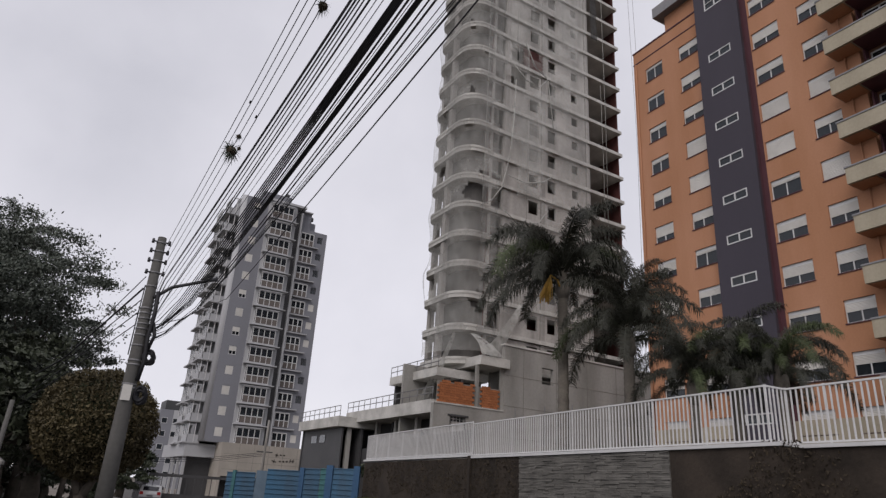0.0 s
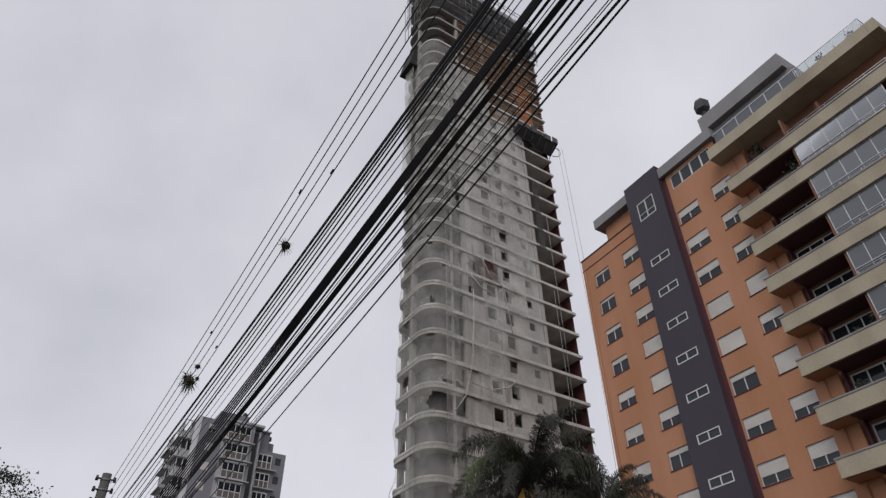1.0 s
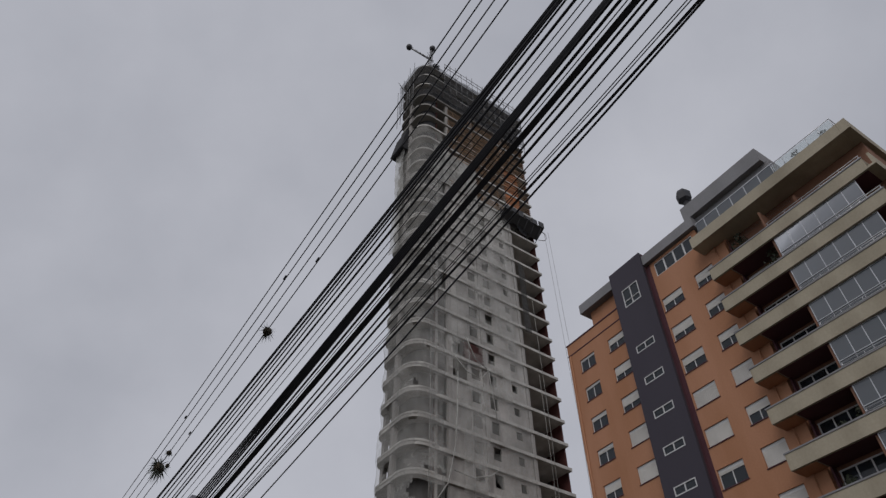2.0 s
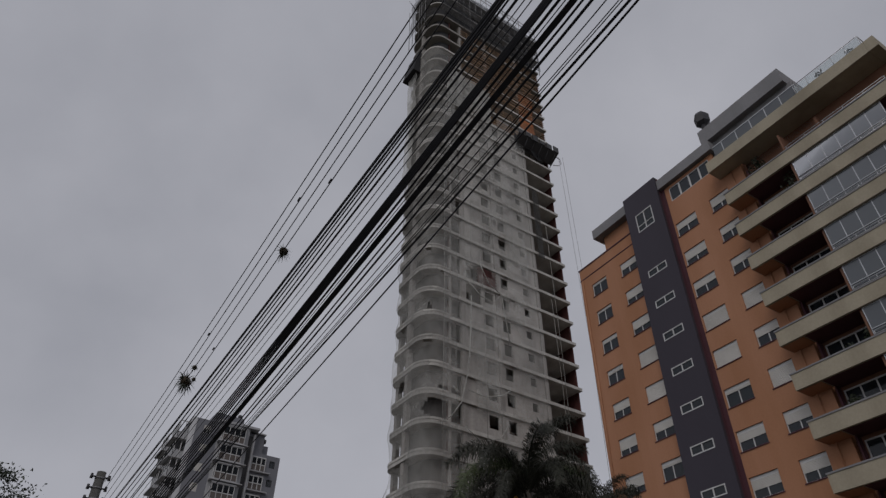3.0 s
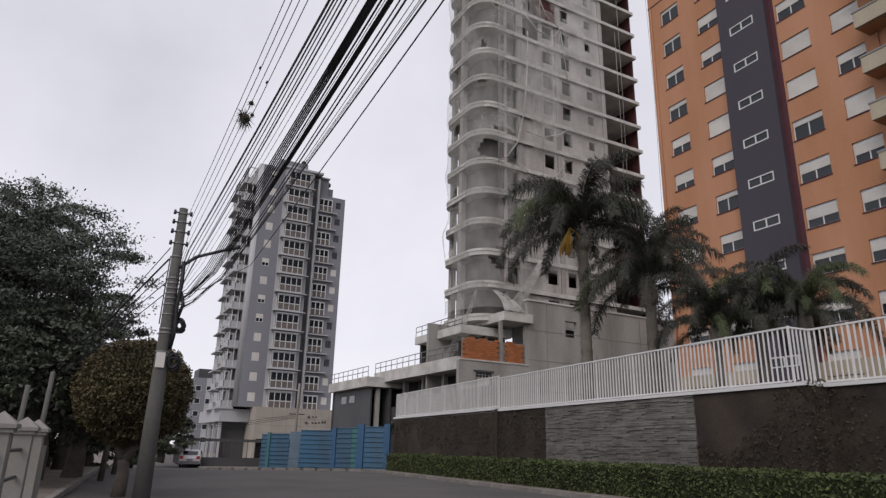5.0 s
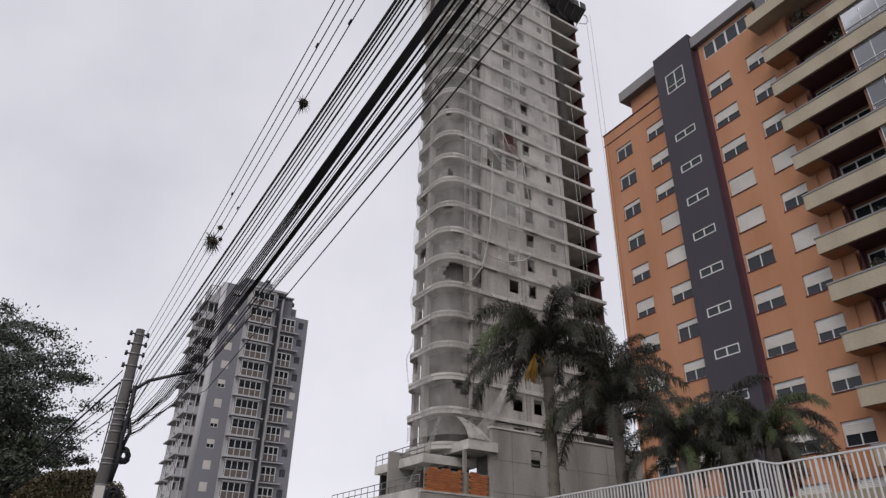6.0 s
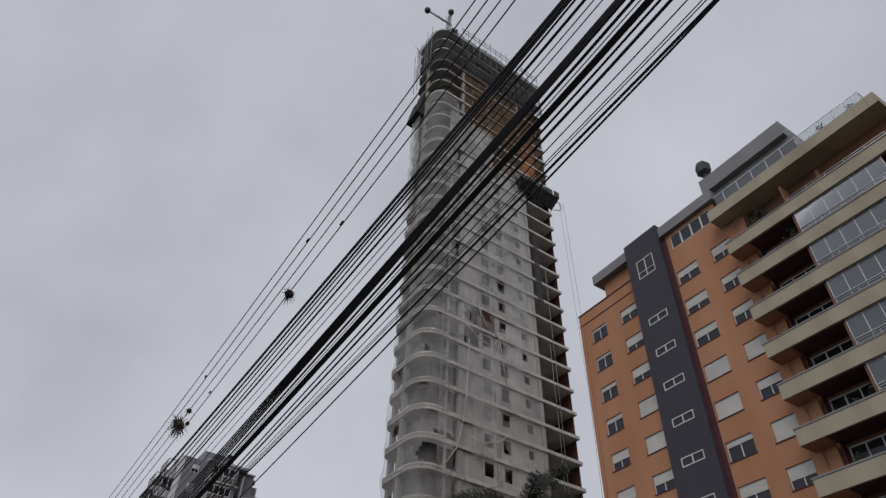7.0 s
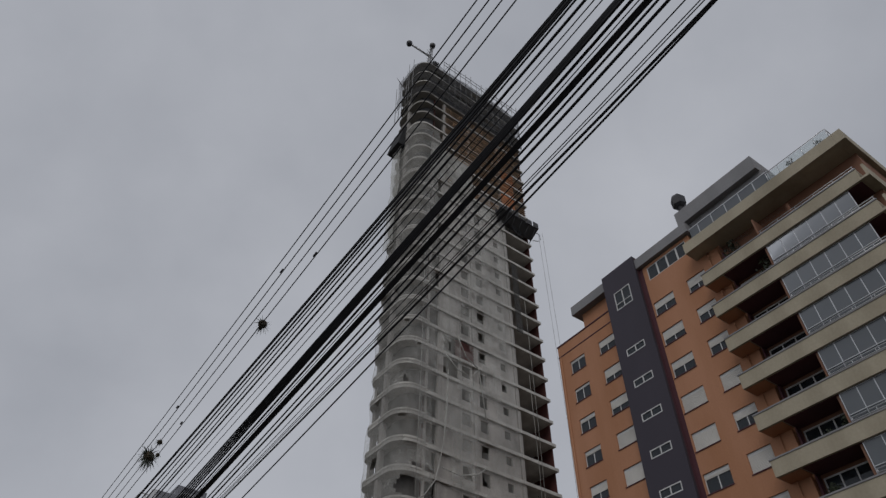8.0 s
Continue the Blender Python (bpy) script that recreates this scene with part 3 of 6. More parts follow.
# potted greenery on the balconies
def leaf_cloud(bm, centre, size, count, leaf, rng, flat=1.0):
    for _ in range(count):
        d = Vector((rng.gauss(0, 1), rng.gauss(0, 1), rng.gauss(0, 1))).normalized() * rng.uniform(0.35, 1.0)
        p = Vector(centre) + Vector((d.x * size[0], d.y * size[1], d.z * size[2]))
        leaf_quad(bm, p, leaf * rng.uniform(0.6, 1.4), rng, flat)


def leaf_quad(bm, p, s, rng, flat=1.0):
    a = Vector((rng.uniform(-1, 1), rng.uniform(-1, 1), rng.uniform(-1, 1) * flat)).normalized()
    b = a.orthogonal().normalized()
    b.rotate(Matrix.Rotation(rng.uniform(0, 6.28), 3, a))
    c = a.cross(b)
    v = [bm.verts.new(p + b * s * x + c * s * y) for x, y in ((-1, 0), (-0.2, 0.5), (1, 0.05), (0.1, -0.5))]
    bm.faces.new(v)


def pot_plant(y, z, size, n):
    t = thing("potted_plant", grid_pose(35.0 - 0.55, 4.45 + y, z + 0.52, FRONT), "bushy green potted plant standing on a balcony", "plant", "balcony plants")
    pb = bmesh.new()
    lathe(pb, [(0.12, 0), (0.16, 0.3), (0.18, 0.34), (0.15, 0.34)], 12)
    part("pot", pb, CLAY, t)
    lb = bmesh.new()
    r2 = random.Random(int(y * 100 + z))
    leaf_cloud(lb, (0, 0, 0.34 + size[2] * 0.85), size, n, 0.10, r2)
    part("foliage", lb, LEAF_DARK, t)


for y, k, size in ((10.2, 6, (0.28, 0.7, 1.1)), (8.4, 5, (0.3, 1.0, 1.2)), (10.9, 3, (0.35, 0.5, 0.5)), (8.2, 2, (0.35, 0.5, 0.55)), (11.0, 4, (0.3, 0.35, 0.4)), (8.0, 1, (0.35, 0.6, 0.9)), (10.4, 0, (0.35, 0.5, 0.6)), (8.3, 3, (0.3, 0.4, 0.4)), (9.4, 1, (0.3, 0.5, 0.5))):
    pot_plant(y, 15.12 + 2.8 * k + 0.16, (size[0], size[1], size[2] * 1.15), 380)
for y in (4.2, 2.2):
    pot_plant(y, 35.7, (0.3, 0.4, 0.85), 200)

# ---- unfinished concrete tower ----
# local x: along the front that faces the eye, y: away from it, z: height
tower = thing("tower_under_construction", grid_pose(29.5, 46.0, 0, TOWN), "tall raw-concrete apartment tower under construction wrapped in torn pale safety nets", "building")
STOREY = 2.9
FLOORS = [12.4 + STOREY * k for k in range(0, 29)]


def rounded(x0, x1, y0, y1, r, rb, n=10):
    """Outline of a slab with a large round corner towards the street and a smaller one behind it."""
    pts = [(x1, y0)]
    pts += [(x0 + r - r * math.sin(a), y0 + r - r * math.cos(a)) for a in (math.pi / 2 * i / n for i in range(n + 1))]
    pts += [(x0 + rb - rb * math.cos(a), y1 - rb + rb * math.sin(a)) for a in (math.pi / 2 * i / n for i in range(n + 1))]
    pts += [(x1, y1)]
    return pts


def prism(bm, outline, z0, z1):
    lo = [bm.verts.new((x, y, z0)) for x, y in outline]
    hi = [bm.verts.new((x, y, z1)) for x, y in outline]
    bm.faces.new(hi)
    bm.faces.new(lo[::-1])
    for i in range(len(outline)):
        j = (i + 1) % len(outline)
        bm.faces.new((lo[i], lo[j], hi[j], hi[i]))
    bmesh.ops.recalc_face_normals(bm, faces=bm.faces[:])


sl = bmesh.new()
prism(sl, rounded(-0.9, 19.9, -0.15, 6.4, 2.0, 1.2), -0.36, 0.0)
sl = mesh_of("floor_slab", sl, CONCRETE_LIGHT)
sd = sl.copy()
sd.materials[0] = CONCRETE
for k, z in enumerate(FLOORS):
    part("floor_slab", sl if k < 26 else sd, CONCRETE_LIGHT, tower, at=(0, 0, z))
COLUMN = mesh_of("column", boxes((0, 0.5, 0, 0.5, 0, STOREY - 0.42)), RENDER_PALE)
def corner_wall(z0, z1, x0=0.3, y0=0.7, y1=5.7, r=1.5, rb=0.8, thick=0.15, x1=2.2):
    """A curved wall that follows the slab's round corner, as one mesh."""
    bm = bmesh.new()
    pts = rounded(x0, x1, y0, y1, r, rb, 9)[:-1]
    rings = []
    for i, (x, y) in enumerate(pts):
        a, b = pts[max(i - 1, 0)], pts[min(i + 1, len(pts) - 1)]
        d = Vector((b[0] - a[0], b[1] - a[1], 0)).cross(Vector((0, 0, 1))).normalized() * -thick
        rings.append([bm.verts.new(p) for p in ((x, y, z0), (x, y, z1), (x + d.x, y + d.y, z1), (x + d.x, y + d.y, z0))])
    for a, b in zip(rings, rings[1:]):
        for k in range(4):
            bm.faces.new((a[k], a[(k + 1) % 4], b[(k + 1) % 4], b[k]))
    bm.faces.new(rings[0])
    bm.faces.new(rings[-1][::-1])
    bmesh.ops.recalc_face_normals(bm, faces=bm.faces[:])
    return bm


# set-back shell, storey by storey
for k, z in enumerate(FLOORS[:-1]):
    h0, h1 = z, z + STOREY - 0.42
    top = k >= 22
    for x, y in ((3.75, 0.05), (8.45, 0.05), (14.6, 0.05), (-0.8, 2.9), (-0.2, 5.6)):
        part("column", COLUMN, RENDER_PALE, tower, at=(x, y, h0))
    w = bmesh.new()
    # walls of the front, with their window openings
    if not top:
        gaps = [(2.45, 3.65, h0 + 0.3, h1 - 0.1), (6.9, 8.1, h0 + 0.85, h1 - 0.25)]
        if k in (10, 11):
            gaps.append((4.4, 6.4, h0 + 0.1, h1 - 0.1))
        pierced(w, 0.12, 0.32, 2.2, 8.4, h0, h1, gaps, True)
        part("front_wall", w, RENDER_PALE, tower)
        w = bmesh.new()
        pierced(w, 0.12, 0.32, 9.0, 14.55, h0, h1, [(9.3, 10.35, h0 + 0.85, h1 - 0.25), (12.6, 13.4, h0 + 1.2, h1 - 0.35)], True)
        part("front_wall", w, RENDER_PALE, tower)
        # wall set back round the corner balcony, the slabs' shadow in its colour
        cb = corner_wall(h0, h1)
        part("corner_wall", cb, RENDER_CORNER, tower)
        bp = corner_wall(h0, h0 + 0.22, -0.85, -0.1, 6.3, 1.95, 1.15, 0.1, 2.0)
        part("balcony_kerb", bp, CONCRETE_LIGHT, tower)
    else:
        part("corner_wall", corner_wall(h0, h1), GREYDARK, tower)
    # clay infill of the open bay and behind, colour darkened for their shade
    part("bay_infill", boxes((15.3, 19.7, 5.4, 5.6, h0, h1), (19.45, 19.65, 2.6, 5.4, h0, h1), (15.1, 15.3, 0.35, 5.6, h0, h1)), CLAY_SHADED, tower)
    part("inner_wall", boxes((2.3, 15.0, 2.6, 2.8, h0, h1), (2.2, 2.3, 0.32, 2.8, h0, h1), (4.2, 19.6, 6.1, 6.3, h0, h1)), CLAY_SHADED, tower)
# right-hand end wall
part("end_wall", boxes((19.66, 19.84, 0.35, 6.3, 12.4, 93.0)), CLAY_SHADED, tower)
# formwork, props and guard screens at the unfinished top
for k in range(21, 28):
    z = FLOORS[k]
    for i in range(9):
        pr = bmesh.new()
        x = 4.2 + i * 1.55 + 0.3 * ((k * 7 + i * 3) % 3 - 1)
        tube(pr, [(x, 0.3, z), (x + 0.15 * ((i + k) % 3 - 1), 0.35, z + STOREY - 0.42)], 0.06, 6)
        part("prop", pr, TIMBER, tower)
    gr = bmesh.new()
    for dz in (0.5, 1.0, 1.5):
        bx(gr, 4.0, 19.6, -0.05, 0.0, z + dz, z + dz + 0.12)
    part("guard_rail", gr, TIMBER, tower)
    dg = bmesh.new()
    for i in range(4):
        x = 5 + 3.4 * i + (k % 2)
        tube(dg, [(x, 0.15, z + 0.1), (x + 1.4, 0.15, z + 2.2)], 0.05, 6)
    part("brace", dg, TIMBER, tower)
tb = bmesh.new()
prism(tb, rounded(0.0, 19.3, 0.6, 6.0, 1.8, 1.0), 93.6, 103.6)
part("core_formwork", tb, GREYDARK, tower, "dark formwork around the topmost storeys")
for z in (96.4, 99.3, 102.2):
    s = bmesh.new()
    prism(s, rounded(-1.0, 20.0, -0.3, 6.4, 2.1, 1.2), z, z + 0.25)
    part("work_deck", s, CONCRETE_LIGHT, tower)
def scaffold_tube(pts, r):
    bm = bmesh.new()
    tube(bm, pts, r)
    part("scaffold_tube", bm, STEEL, tower)


for i in range(15):
    x = 3.3 + i * 1.18
    scaffold_tube([(x, -0.5, 92.5), (x, -0.5, 105.6 + 0.5 * (i % 3))], 0.045)
for z in (94.5, 96.0, 98.0, 100.0, 102.4, 104.4, 105.4):
    scaffold_tube([(3.2, -0.5, z), (19.9, -0.5, z)], 0.05)
for i in range(7):
    scaffold_tube([(3.3 + i * 2.36, -0.5, 102.4), (4.5 + i * 2.36, -0.5, 105.4)], 0.035)
for i in range(6):
    y = 3.0 + i * 0.9
    scaffold_tube([(-1.35, y - 1.2, 90), (-1.35 - 0.3 * (i % 2), y - 1.2, 104.5 - 0.8 * i)], 0.045)
for i in range(10):
    whisk = bmesh.new()
    p = Vector((-1.1 + 0.25 * random.random(), 1.0 + 0.5 * i, 90 + 1.2 * i))
    tube(whisk, [p, p + Vector((-0.8 - random.random() * 0.9, -0.3, 0.5 + random.random() * 0.6))], 0.03, 5)
    part("starter_bar", whisk, STEEL, tower)


# nets
def wrap_path(off, y_end, x_end=None):
    """Points round the street corner at a distance off the slab edge, from the back of the street side to the front."""
    pts = rounded(-0.9 - off, 19.9, -0.15 - off, 6.4, 2.0 + off, 1.2, 12)
    return [p for p in pts[::-1] if p[1] <= y_end][1:]


def cloth(name, path, z0, z1, material, label, torn=(), sway=0.12, seed=1, parent=None, dz=0.42):
    """A hung net along a path of (x, y), pinned at the slabs, slack between them, with torn openings (s, z, half width, half height)."""
    path = [Vector((x, y, 0)) for x, y in path]
    fine = []
    for a, b in zip(path, path[1:]):
        n = max(1, int((b - a).length / 0.36))
        fine += [a.lerp(b, i / n) for i in range(n)]
    fine.append(path[-1])
    s, ss = 0.0, [0.0]
    for a, b in zip(fine, fine[1:]):
        s += (b - a).length
        ss.append(s)
    rows = int((z1 - z0) / dz)
    bm = bmesh.new()
    grid = []
    for r in range(rows + 1):
        z = z0 + (z1 - z0) * r / rows
        ph = ((z - 12.4) / STOREY) % 1.0
        slack = math.sin(math.pi * ph)
        row = []
        for i, p in enumerate(fine):
            a, b = fine[max(i - 1, 0)], fine[min(i + 1, len(fine) - 1)]
            d = (b - a).normalized()
            out = Vector((-d.y, d.x, 0)) * -1
            w = noise.noise(Vector((ss[i] * 0.5, z * 0.35, seed * 7.3)))
            row.append(bm.verts.new(p + out * (sway * (w - 0.35 * slack)) + Vector((0, 0, z + 0.25 * noise.noise(Vector((ss[i] * 0.4, z * 0.2, seed)))))))
        grid.append(row)
    for r in range(rows):
        z = z0 + (z1 - z0) * (r + 0.5) / rows
        for i in range(len(fine) - 1):
            sm = (ss[i] + ss[i + 1]) / 2
            hole = False
            for cs, cz, ws, hs in torn:
                e = ((sm - cs) / ws) ** 2 + ((z - cz) / hs) ** 2
                if e < 1 + 0.35 * noise.noise(Vector((sm * 1.7, z * 1.7, seed + cs))):
                    hole = True
            if not hole:
                f = bm.faces.new((grid[r][i], grid[r][i + 1], grid[r + 1][i + 1], grid[r + 1][i]))
                f.smooth = True
    return part(name, bm, material, parent or tower, label)


front = [(1.2, -0.3), (14.6, -0.3)]
rq = random.Random(12)
ragged = tuple((rq.choice((2.0, 6.3, 8.6)) + rq.uniform(-0.3, 0.3), FLOORS[k] + 1.6 + rq.uniform(-0.4, 0.4), rq.uniform(0.45, 1.0), rq.uniform(0.6, 1.1)) for k in range(3, 21) for _ in range(2) if rq.random() < 0.62)
ragged += tuple((0.6 + rq.uniform(-0.3, 0.9), FLOORS[k] + 1.4, rq.uniform(0.3, 0.6), rq.uniform(0.4, 0.9)) for k in range(2, 20) if rq.random() < 0.4)
cloth("front_net", front, 17.0, 73.0, NET, "torn pale safety net on the front",
      torn=((5.2, 45.2, 1.5, 1.7), (6.6, 43.2, 1.7, 0.9), (10.9, 42.9, 0.7, 0.7), (9.1, 43.4, 0.6, 0.9), (9.5, 39.2, 0.6, 1.1), (3.1, 29.6, 1.0, 2.7), (5.0, 27.4, 2.2, 1.5), (10.8, 52.6, 0.7, 0.8), (10.4, 49.4, 0.6, 0.8), (7.6, 30.3, 0.8, 0.9), (2.8, 41.8, 0.7, 0.5), (14.2, 37.0, 0.5, 0.9), (9.2, 57.0, 0.5, 0.6), (7.4, 54.0, 0.9, 0.4), (11.5, 61.0, 0.8, 0.4)) + ragged, seed=1)
for k in range(14):
    x = rq.uniform(2.4, 11.5)
    z = rq.uniform(24, 66)
    w_ = rq.uniform(1.2, 3.4)
    cloth("net_patch", [(x, -0.36), (x + w_, -0.38)], z, z + rq.uniform(2.0, 6.0), NET, "doubled patch of pale net", torn=((w_ * rq.random(), z + 1.5, 0.5, 0.7),), sway=0.16, seed=20 + k)
cloth("upper_front_net", [(6.6, -0.42), (13.2, -0.42)], 47.5, 72.0, NET, "second layer of pale safety net", torn=((2.2, 52.6, 0.9, 0.9), (1.6, 49.6, 0.7, 0.8), (4.5, 60.5, 1.0, 0.7), (2.9, 58.2, 0.9, 0.4)) + tuple((rq.choice((2.4, 5.1)), FLOORS[k] + 1.6, rq.uniform(0.6, 1.1), rq.uniform(0.6, 1.1)) for k in range(12, 20)), seed=5)
corner = [p for p in wrap_path(0.2, 6.2) if p[0] < 1.5] + [(3.0, -0.35)]
cloth("corner_net", corner, 13.2, 84.0, NET_CORNER, "slack pale safety net round the balconies", torn=((7.9, 27.7, 2.0, 1.2), (8.4, 29.9, 1.1, 0.7), (8.3, 17.6, 1.4, 0.9), (8.0, 44.0, 0.9, 0.4), (6.2, 35.0, 0.4, 0.5), (6.0, 47.0, 0.4, 0.6), (6.3, 39.0, 0.4, 0.6), (1.0, 17.0, 1.2, 2.5), (2.2, 24.0, 0.6, 0.8), (2.4, 31.0, 0.5, 0.7), (2.2, 38.0, 0.4, 0.8), (1.8, 20.5, 0.8, 1.4)), sway=0.42, seed=2)
cloth("street_side_net", [(-1.45, 5.6), (-1.4, 3.4)], 60.5, 84.0, NET_DENSE, "bulging doubled net on the street side", sway=0.35, seed=8)
cloth("dark_bay_net", [(15.3, -0.34), (16.3, -0.34)], 52.0, 64.0, NET_GREY, "dark shade net beside the open bays", torn=((1.3, 49, 0.8, 1.2),), seed=3)
cloth("top_screen", [(-1.3, 6.4), (-1.3, 2.0), (-0.6, 0.4), (1.2, -0.6), (20.0, -0.6)], 93.4, 102.8, NET_TOP, "dark guard screen round the top storeys", torn=((14.0, 96.5, 1.8, 0.8), (9.0, 99.5, 1.5, 0.7), (17.0, 100.2, 1.6, 0.8), (6.0, 96.0, 1.6, 0.8), (20.0, 95.5, 1.4, 0.9)), sway=0.2, seed=4)
cloth("top_pale_net", [(1.4, -0.3), (9.0, -0.3)], 73.0, 80.5, NET_DENSE, "pale net panel under the open storeys", seed=9)
# twisted net hanging as a rope
for k, pts in enumerate((
        [(4.6, -0.5, 41.8), (4.35, -0.65, 37.5), (3.9, -0.75, 32.8), (3.0, -0.8, 29.0), (1.8, -0.75, 27.2), (0.7, 0.2, 26.6), (-0.1, 1.2, 27.4)],
        [(3.9, -0.55, 30.6), (6.0, -0.6, 30.4), (8.2, -0.55, 31.2), (9.4, -0.5, 32.2)],
        [(3.6, -0.55, 26.8), (5.2, -0.65, 25.7), (7.6, -0.6, 26.6), (8.8, -0.5, 28.3)],
        [(5.8, -0.5, 46.9), (7.0, -0.55, 44.4), (8.6, -0.5, 43.7)],
        [(4.3, -0.5, 43.6), (5.8, -0.6, 42.2), (7.6, -0.6, 42.0), (8.8, -0.5, 43.6)],
        [(8.8, -0.5, 43.4), (9.1, -0.6, 40.4), (9.5, -0.6, 37.4)])):
    rp = bmesh.new()
    tube(rp, pts, [0.05 + 0.025 * ((i + k) % 2) for i in range(len(pts))], 7)
    part("twisted_net", rp, NET_DENSE, tower, "net twisted into a pale rope")
# vertical guy ropes beside the right-hand edge
for i, (x, y) in enumerate(((20.9, -0.9), (21.4, -1.2))):
    rp = bmesh.new()
    tube(rp, [(x, y, 73), (x + 0.3, y - 0.3, 40), (x + 0.1, y, 8)], 0.02, 5)
    part("guy_rope", rp, STEEL, tower)
for x, z0, z1 in ((6.1, 26, 50), (16.4, 24, 46), (16.9, 22, 58), (1.0, 24, 58), (4.6, 42, 70)):
    rp = bmesh.new()
    tube(rp, [(x, -0.55, z0), (x + 0.1, -0.6, (z0 + z1) / 2), (x, -0.55, z1)], 0.025, 5)
    part("hanging_rope", rp, NET_DENSE, tower)
# debris trays
tray = bmesh.new()
v0 = bx(tray, 13.0, 20.3, -1.5, 0.2, 72.0, 72.2)
for v in v0:
    v.co.z += 0.6 * (-0.2 - v.co.y)
part("debris_tray", tray, GREYDARK, tower, "dark timber debris tray")
ts = bmesh.new()
for i in range(6):
    x = 13.3 + i * 1.3
    tube(ts, [(x, 0.1, 70.9), (x, -1.45, 72.8)], 0.06, 6)
    bx(ts, x - 0.45, x + 0.5, -1.62, -1.5, 72.7 + 0.12 * (i % 2), 73.5 + 0.2 * (i % 3))
part("tray_bracket", ts, GREYDARK, tower)
cloth("tray_skirt", [(13.0, -0.5), (20.2, -0.5)], 70.9, 74.2, NET_DARK, "dark shade net hung under the debris tray", torn=((6.3, 71.4, 1.3, 0.8), (2.0, 71.2, 1.2, 0.5)), sway=0.5, seed=31)
hk = bmesh.new()
tube(hk, [(20.2, -0.8, 72.9), (21.0, -1.0, 72.5), (21.1, -1.0, 71.6), (20.6, -0.9, 71.0), (19.9, -0.5, 71.1)], 0.07, 7)
part("hose_loop", hk, SILVER, tower)
t2 = bmesh.new()
v0 = bx(t2, -2.6, -0.6, 3.2, 6.2, 81.2, 86.2)
for v in v0:
    if v.co.x < -1:
        v.co.x += 0.5 if v.co.z < 82 else 1.4
part("street_side_tray", t2, NET_DARK, tower, "dark sagging debris net on the street side")
# infill bricks that show through the torn net and in the upper bays
cl = mesh_of("brick_panel", boxes(*[(0.37 * j + 0.18 * (i % 2), 0.37 * j + 0.18 * (i % 2) + 0.35, 0, 0.12, 0.2 * i, 0.2 * i + 0.18) for i in range(12) for j in range(7)]), CLAY)
for x, y, z in ((14.7, -0.02, 79.2), (14.9, -0.02, 82.1), (14.7, -0.02, 76.3)):
    part("brick_panel", cl, CLAY, tower, "bare orange hollow-brick infill", at=(x, y, z))
cd = mesh_of("dull_brick_panel", boxes(*[(0.37 * j + 0.18 * (i % 2), 0.37 * j + 0.18 * (i % 2) + 0.35, 0, 0.12, 0.2 * i, 0.2 * i + 0.18) for i in range(12) for j in range(7)]), CLAY_SHADED)
part("dull_brick_panel", cd, CLAY_SHADED, tower, "darkened red brick behind the torn net", at=(5.8, -0.02, 44.3))
ld = mesh_of("formwork_batten", boxes((6.0, 17.5, -0.30, -0.2, 0, 0.13)), TIMBER)
for k in range(7):
    for i in range(2):
        part("formwork_batten", ld, TIMBER, tower, at=pose(0.4 * (k % 3) - 0.4, 0, 80.0 + k * 1.45 + i * 0.62, 0, random.uniform(-0.8, 0.8), 0))

# small derrick with flood lamps on the roof
derrick = thing("roof_derrick", grid_pose(30.9, 47.5, 103.6, TOWN), "small steel roof derrick with a jib and flood lamps", "crane")
b = bmesh.new()
for dx, dy in ((-0.3, -0.3), (0.3, -0.3), (0.3, 0.3), (-0.3, 0.3)):
    tube(b, [(dx, dy, 0), (dx * 0.5 + 0.5, dy * 0.5, 8.4)], 0.07, 6)
for i in range(7):
    z = 0.5 + i
    tube(b, [(-0.28, -0.28, z), (0.28, -0.28, z + 0.8)], 0.04, 5)
    tube(b, [(0.28, 0.28, z), (-0.28, 0.28, z + 0.8)], 0.04, 5)
part("mast", b, STEEL, derrick)
b = bmesh.new()
for dz in (0, 0.45):
    tube(b, [(0.9, 0, 4.6 + dz), (-3.3, 1.2, 7.0 + dz * 0.5)], 0.08, 6)
for i in range(6):
    x = 0.6 - i * 0.85
    tube(b, [(x * 0.85 + 0.2, 0.16 * i, 4.85 + 0.4 * i), (x * 0.85 - 0.2, 0.2 * i, 5.35 + 0.36 * i)], 0.04, 5)
part("jib", b, STEEL, derrick)
for at in ((-3.5, 1.3, 6.8), (0.5, -0.2, 8.3)):
    b = bmesh.new()
    lathe(b, [(0.25, 0), (0.5, 0.25), (0.55, 0.75), (0.35, 0.95)], 12, at)
    part("flood_lamp", b, DARKFRAME, derrick)
b = bmesh.new()
leaf_cloud(b, (1.2, -0.4, 2.6), (0.7, 0.5, 0.8), 120, 0.2, random.Random(8))
part("tangled_net", b, NET_DARK, derrick)

# podium of the tower
podium = thing("tower_podium", grid_pose(25.85, 44.0, 0, TOWN), "raw concrete tower podium with open decks and orange brick patch", "building")
w = bmesh.new()
pierced(w, 0.0, 0.4, 0.0, 30.0, -0.5, 13.7, [(-1, 6.6, 8.2, 14), (1.62, 2.88, 5.7, 7.35), (10.6, 11.9, 11.0, 12.4)], True)
part("front_wall", w, CONCRETE, podium)
part("side_wall", boxes((6.7, 30, 2.2, 2.4, -0.5, 13.4), (0.4, 6.6, 6.0, 6.3, -0.5, 12), (29.6, 30, 0.4, 14, -0.5, 13.7)), CONCRETE, podium)
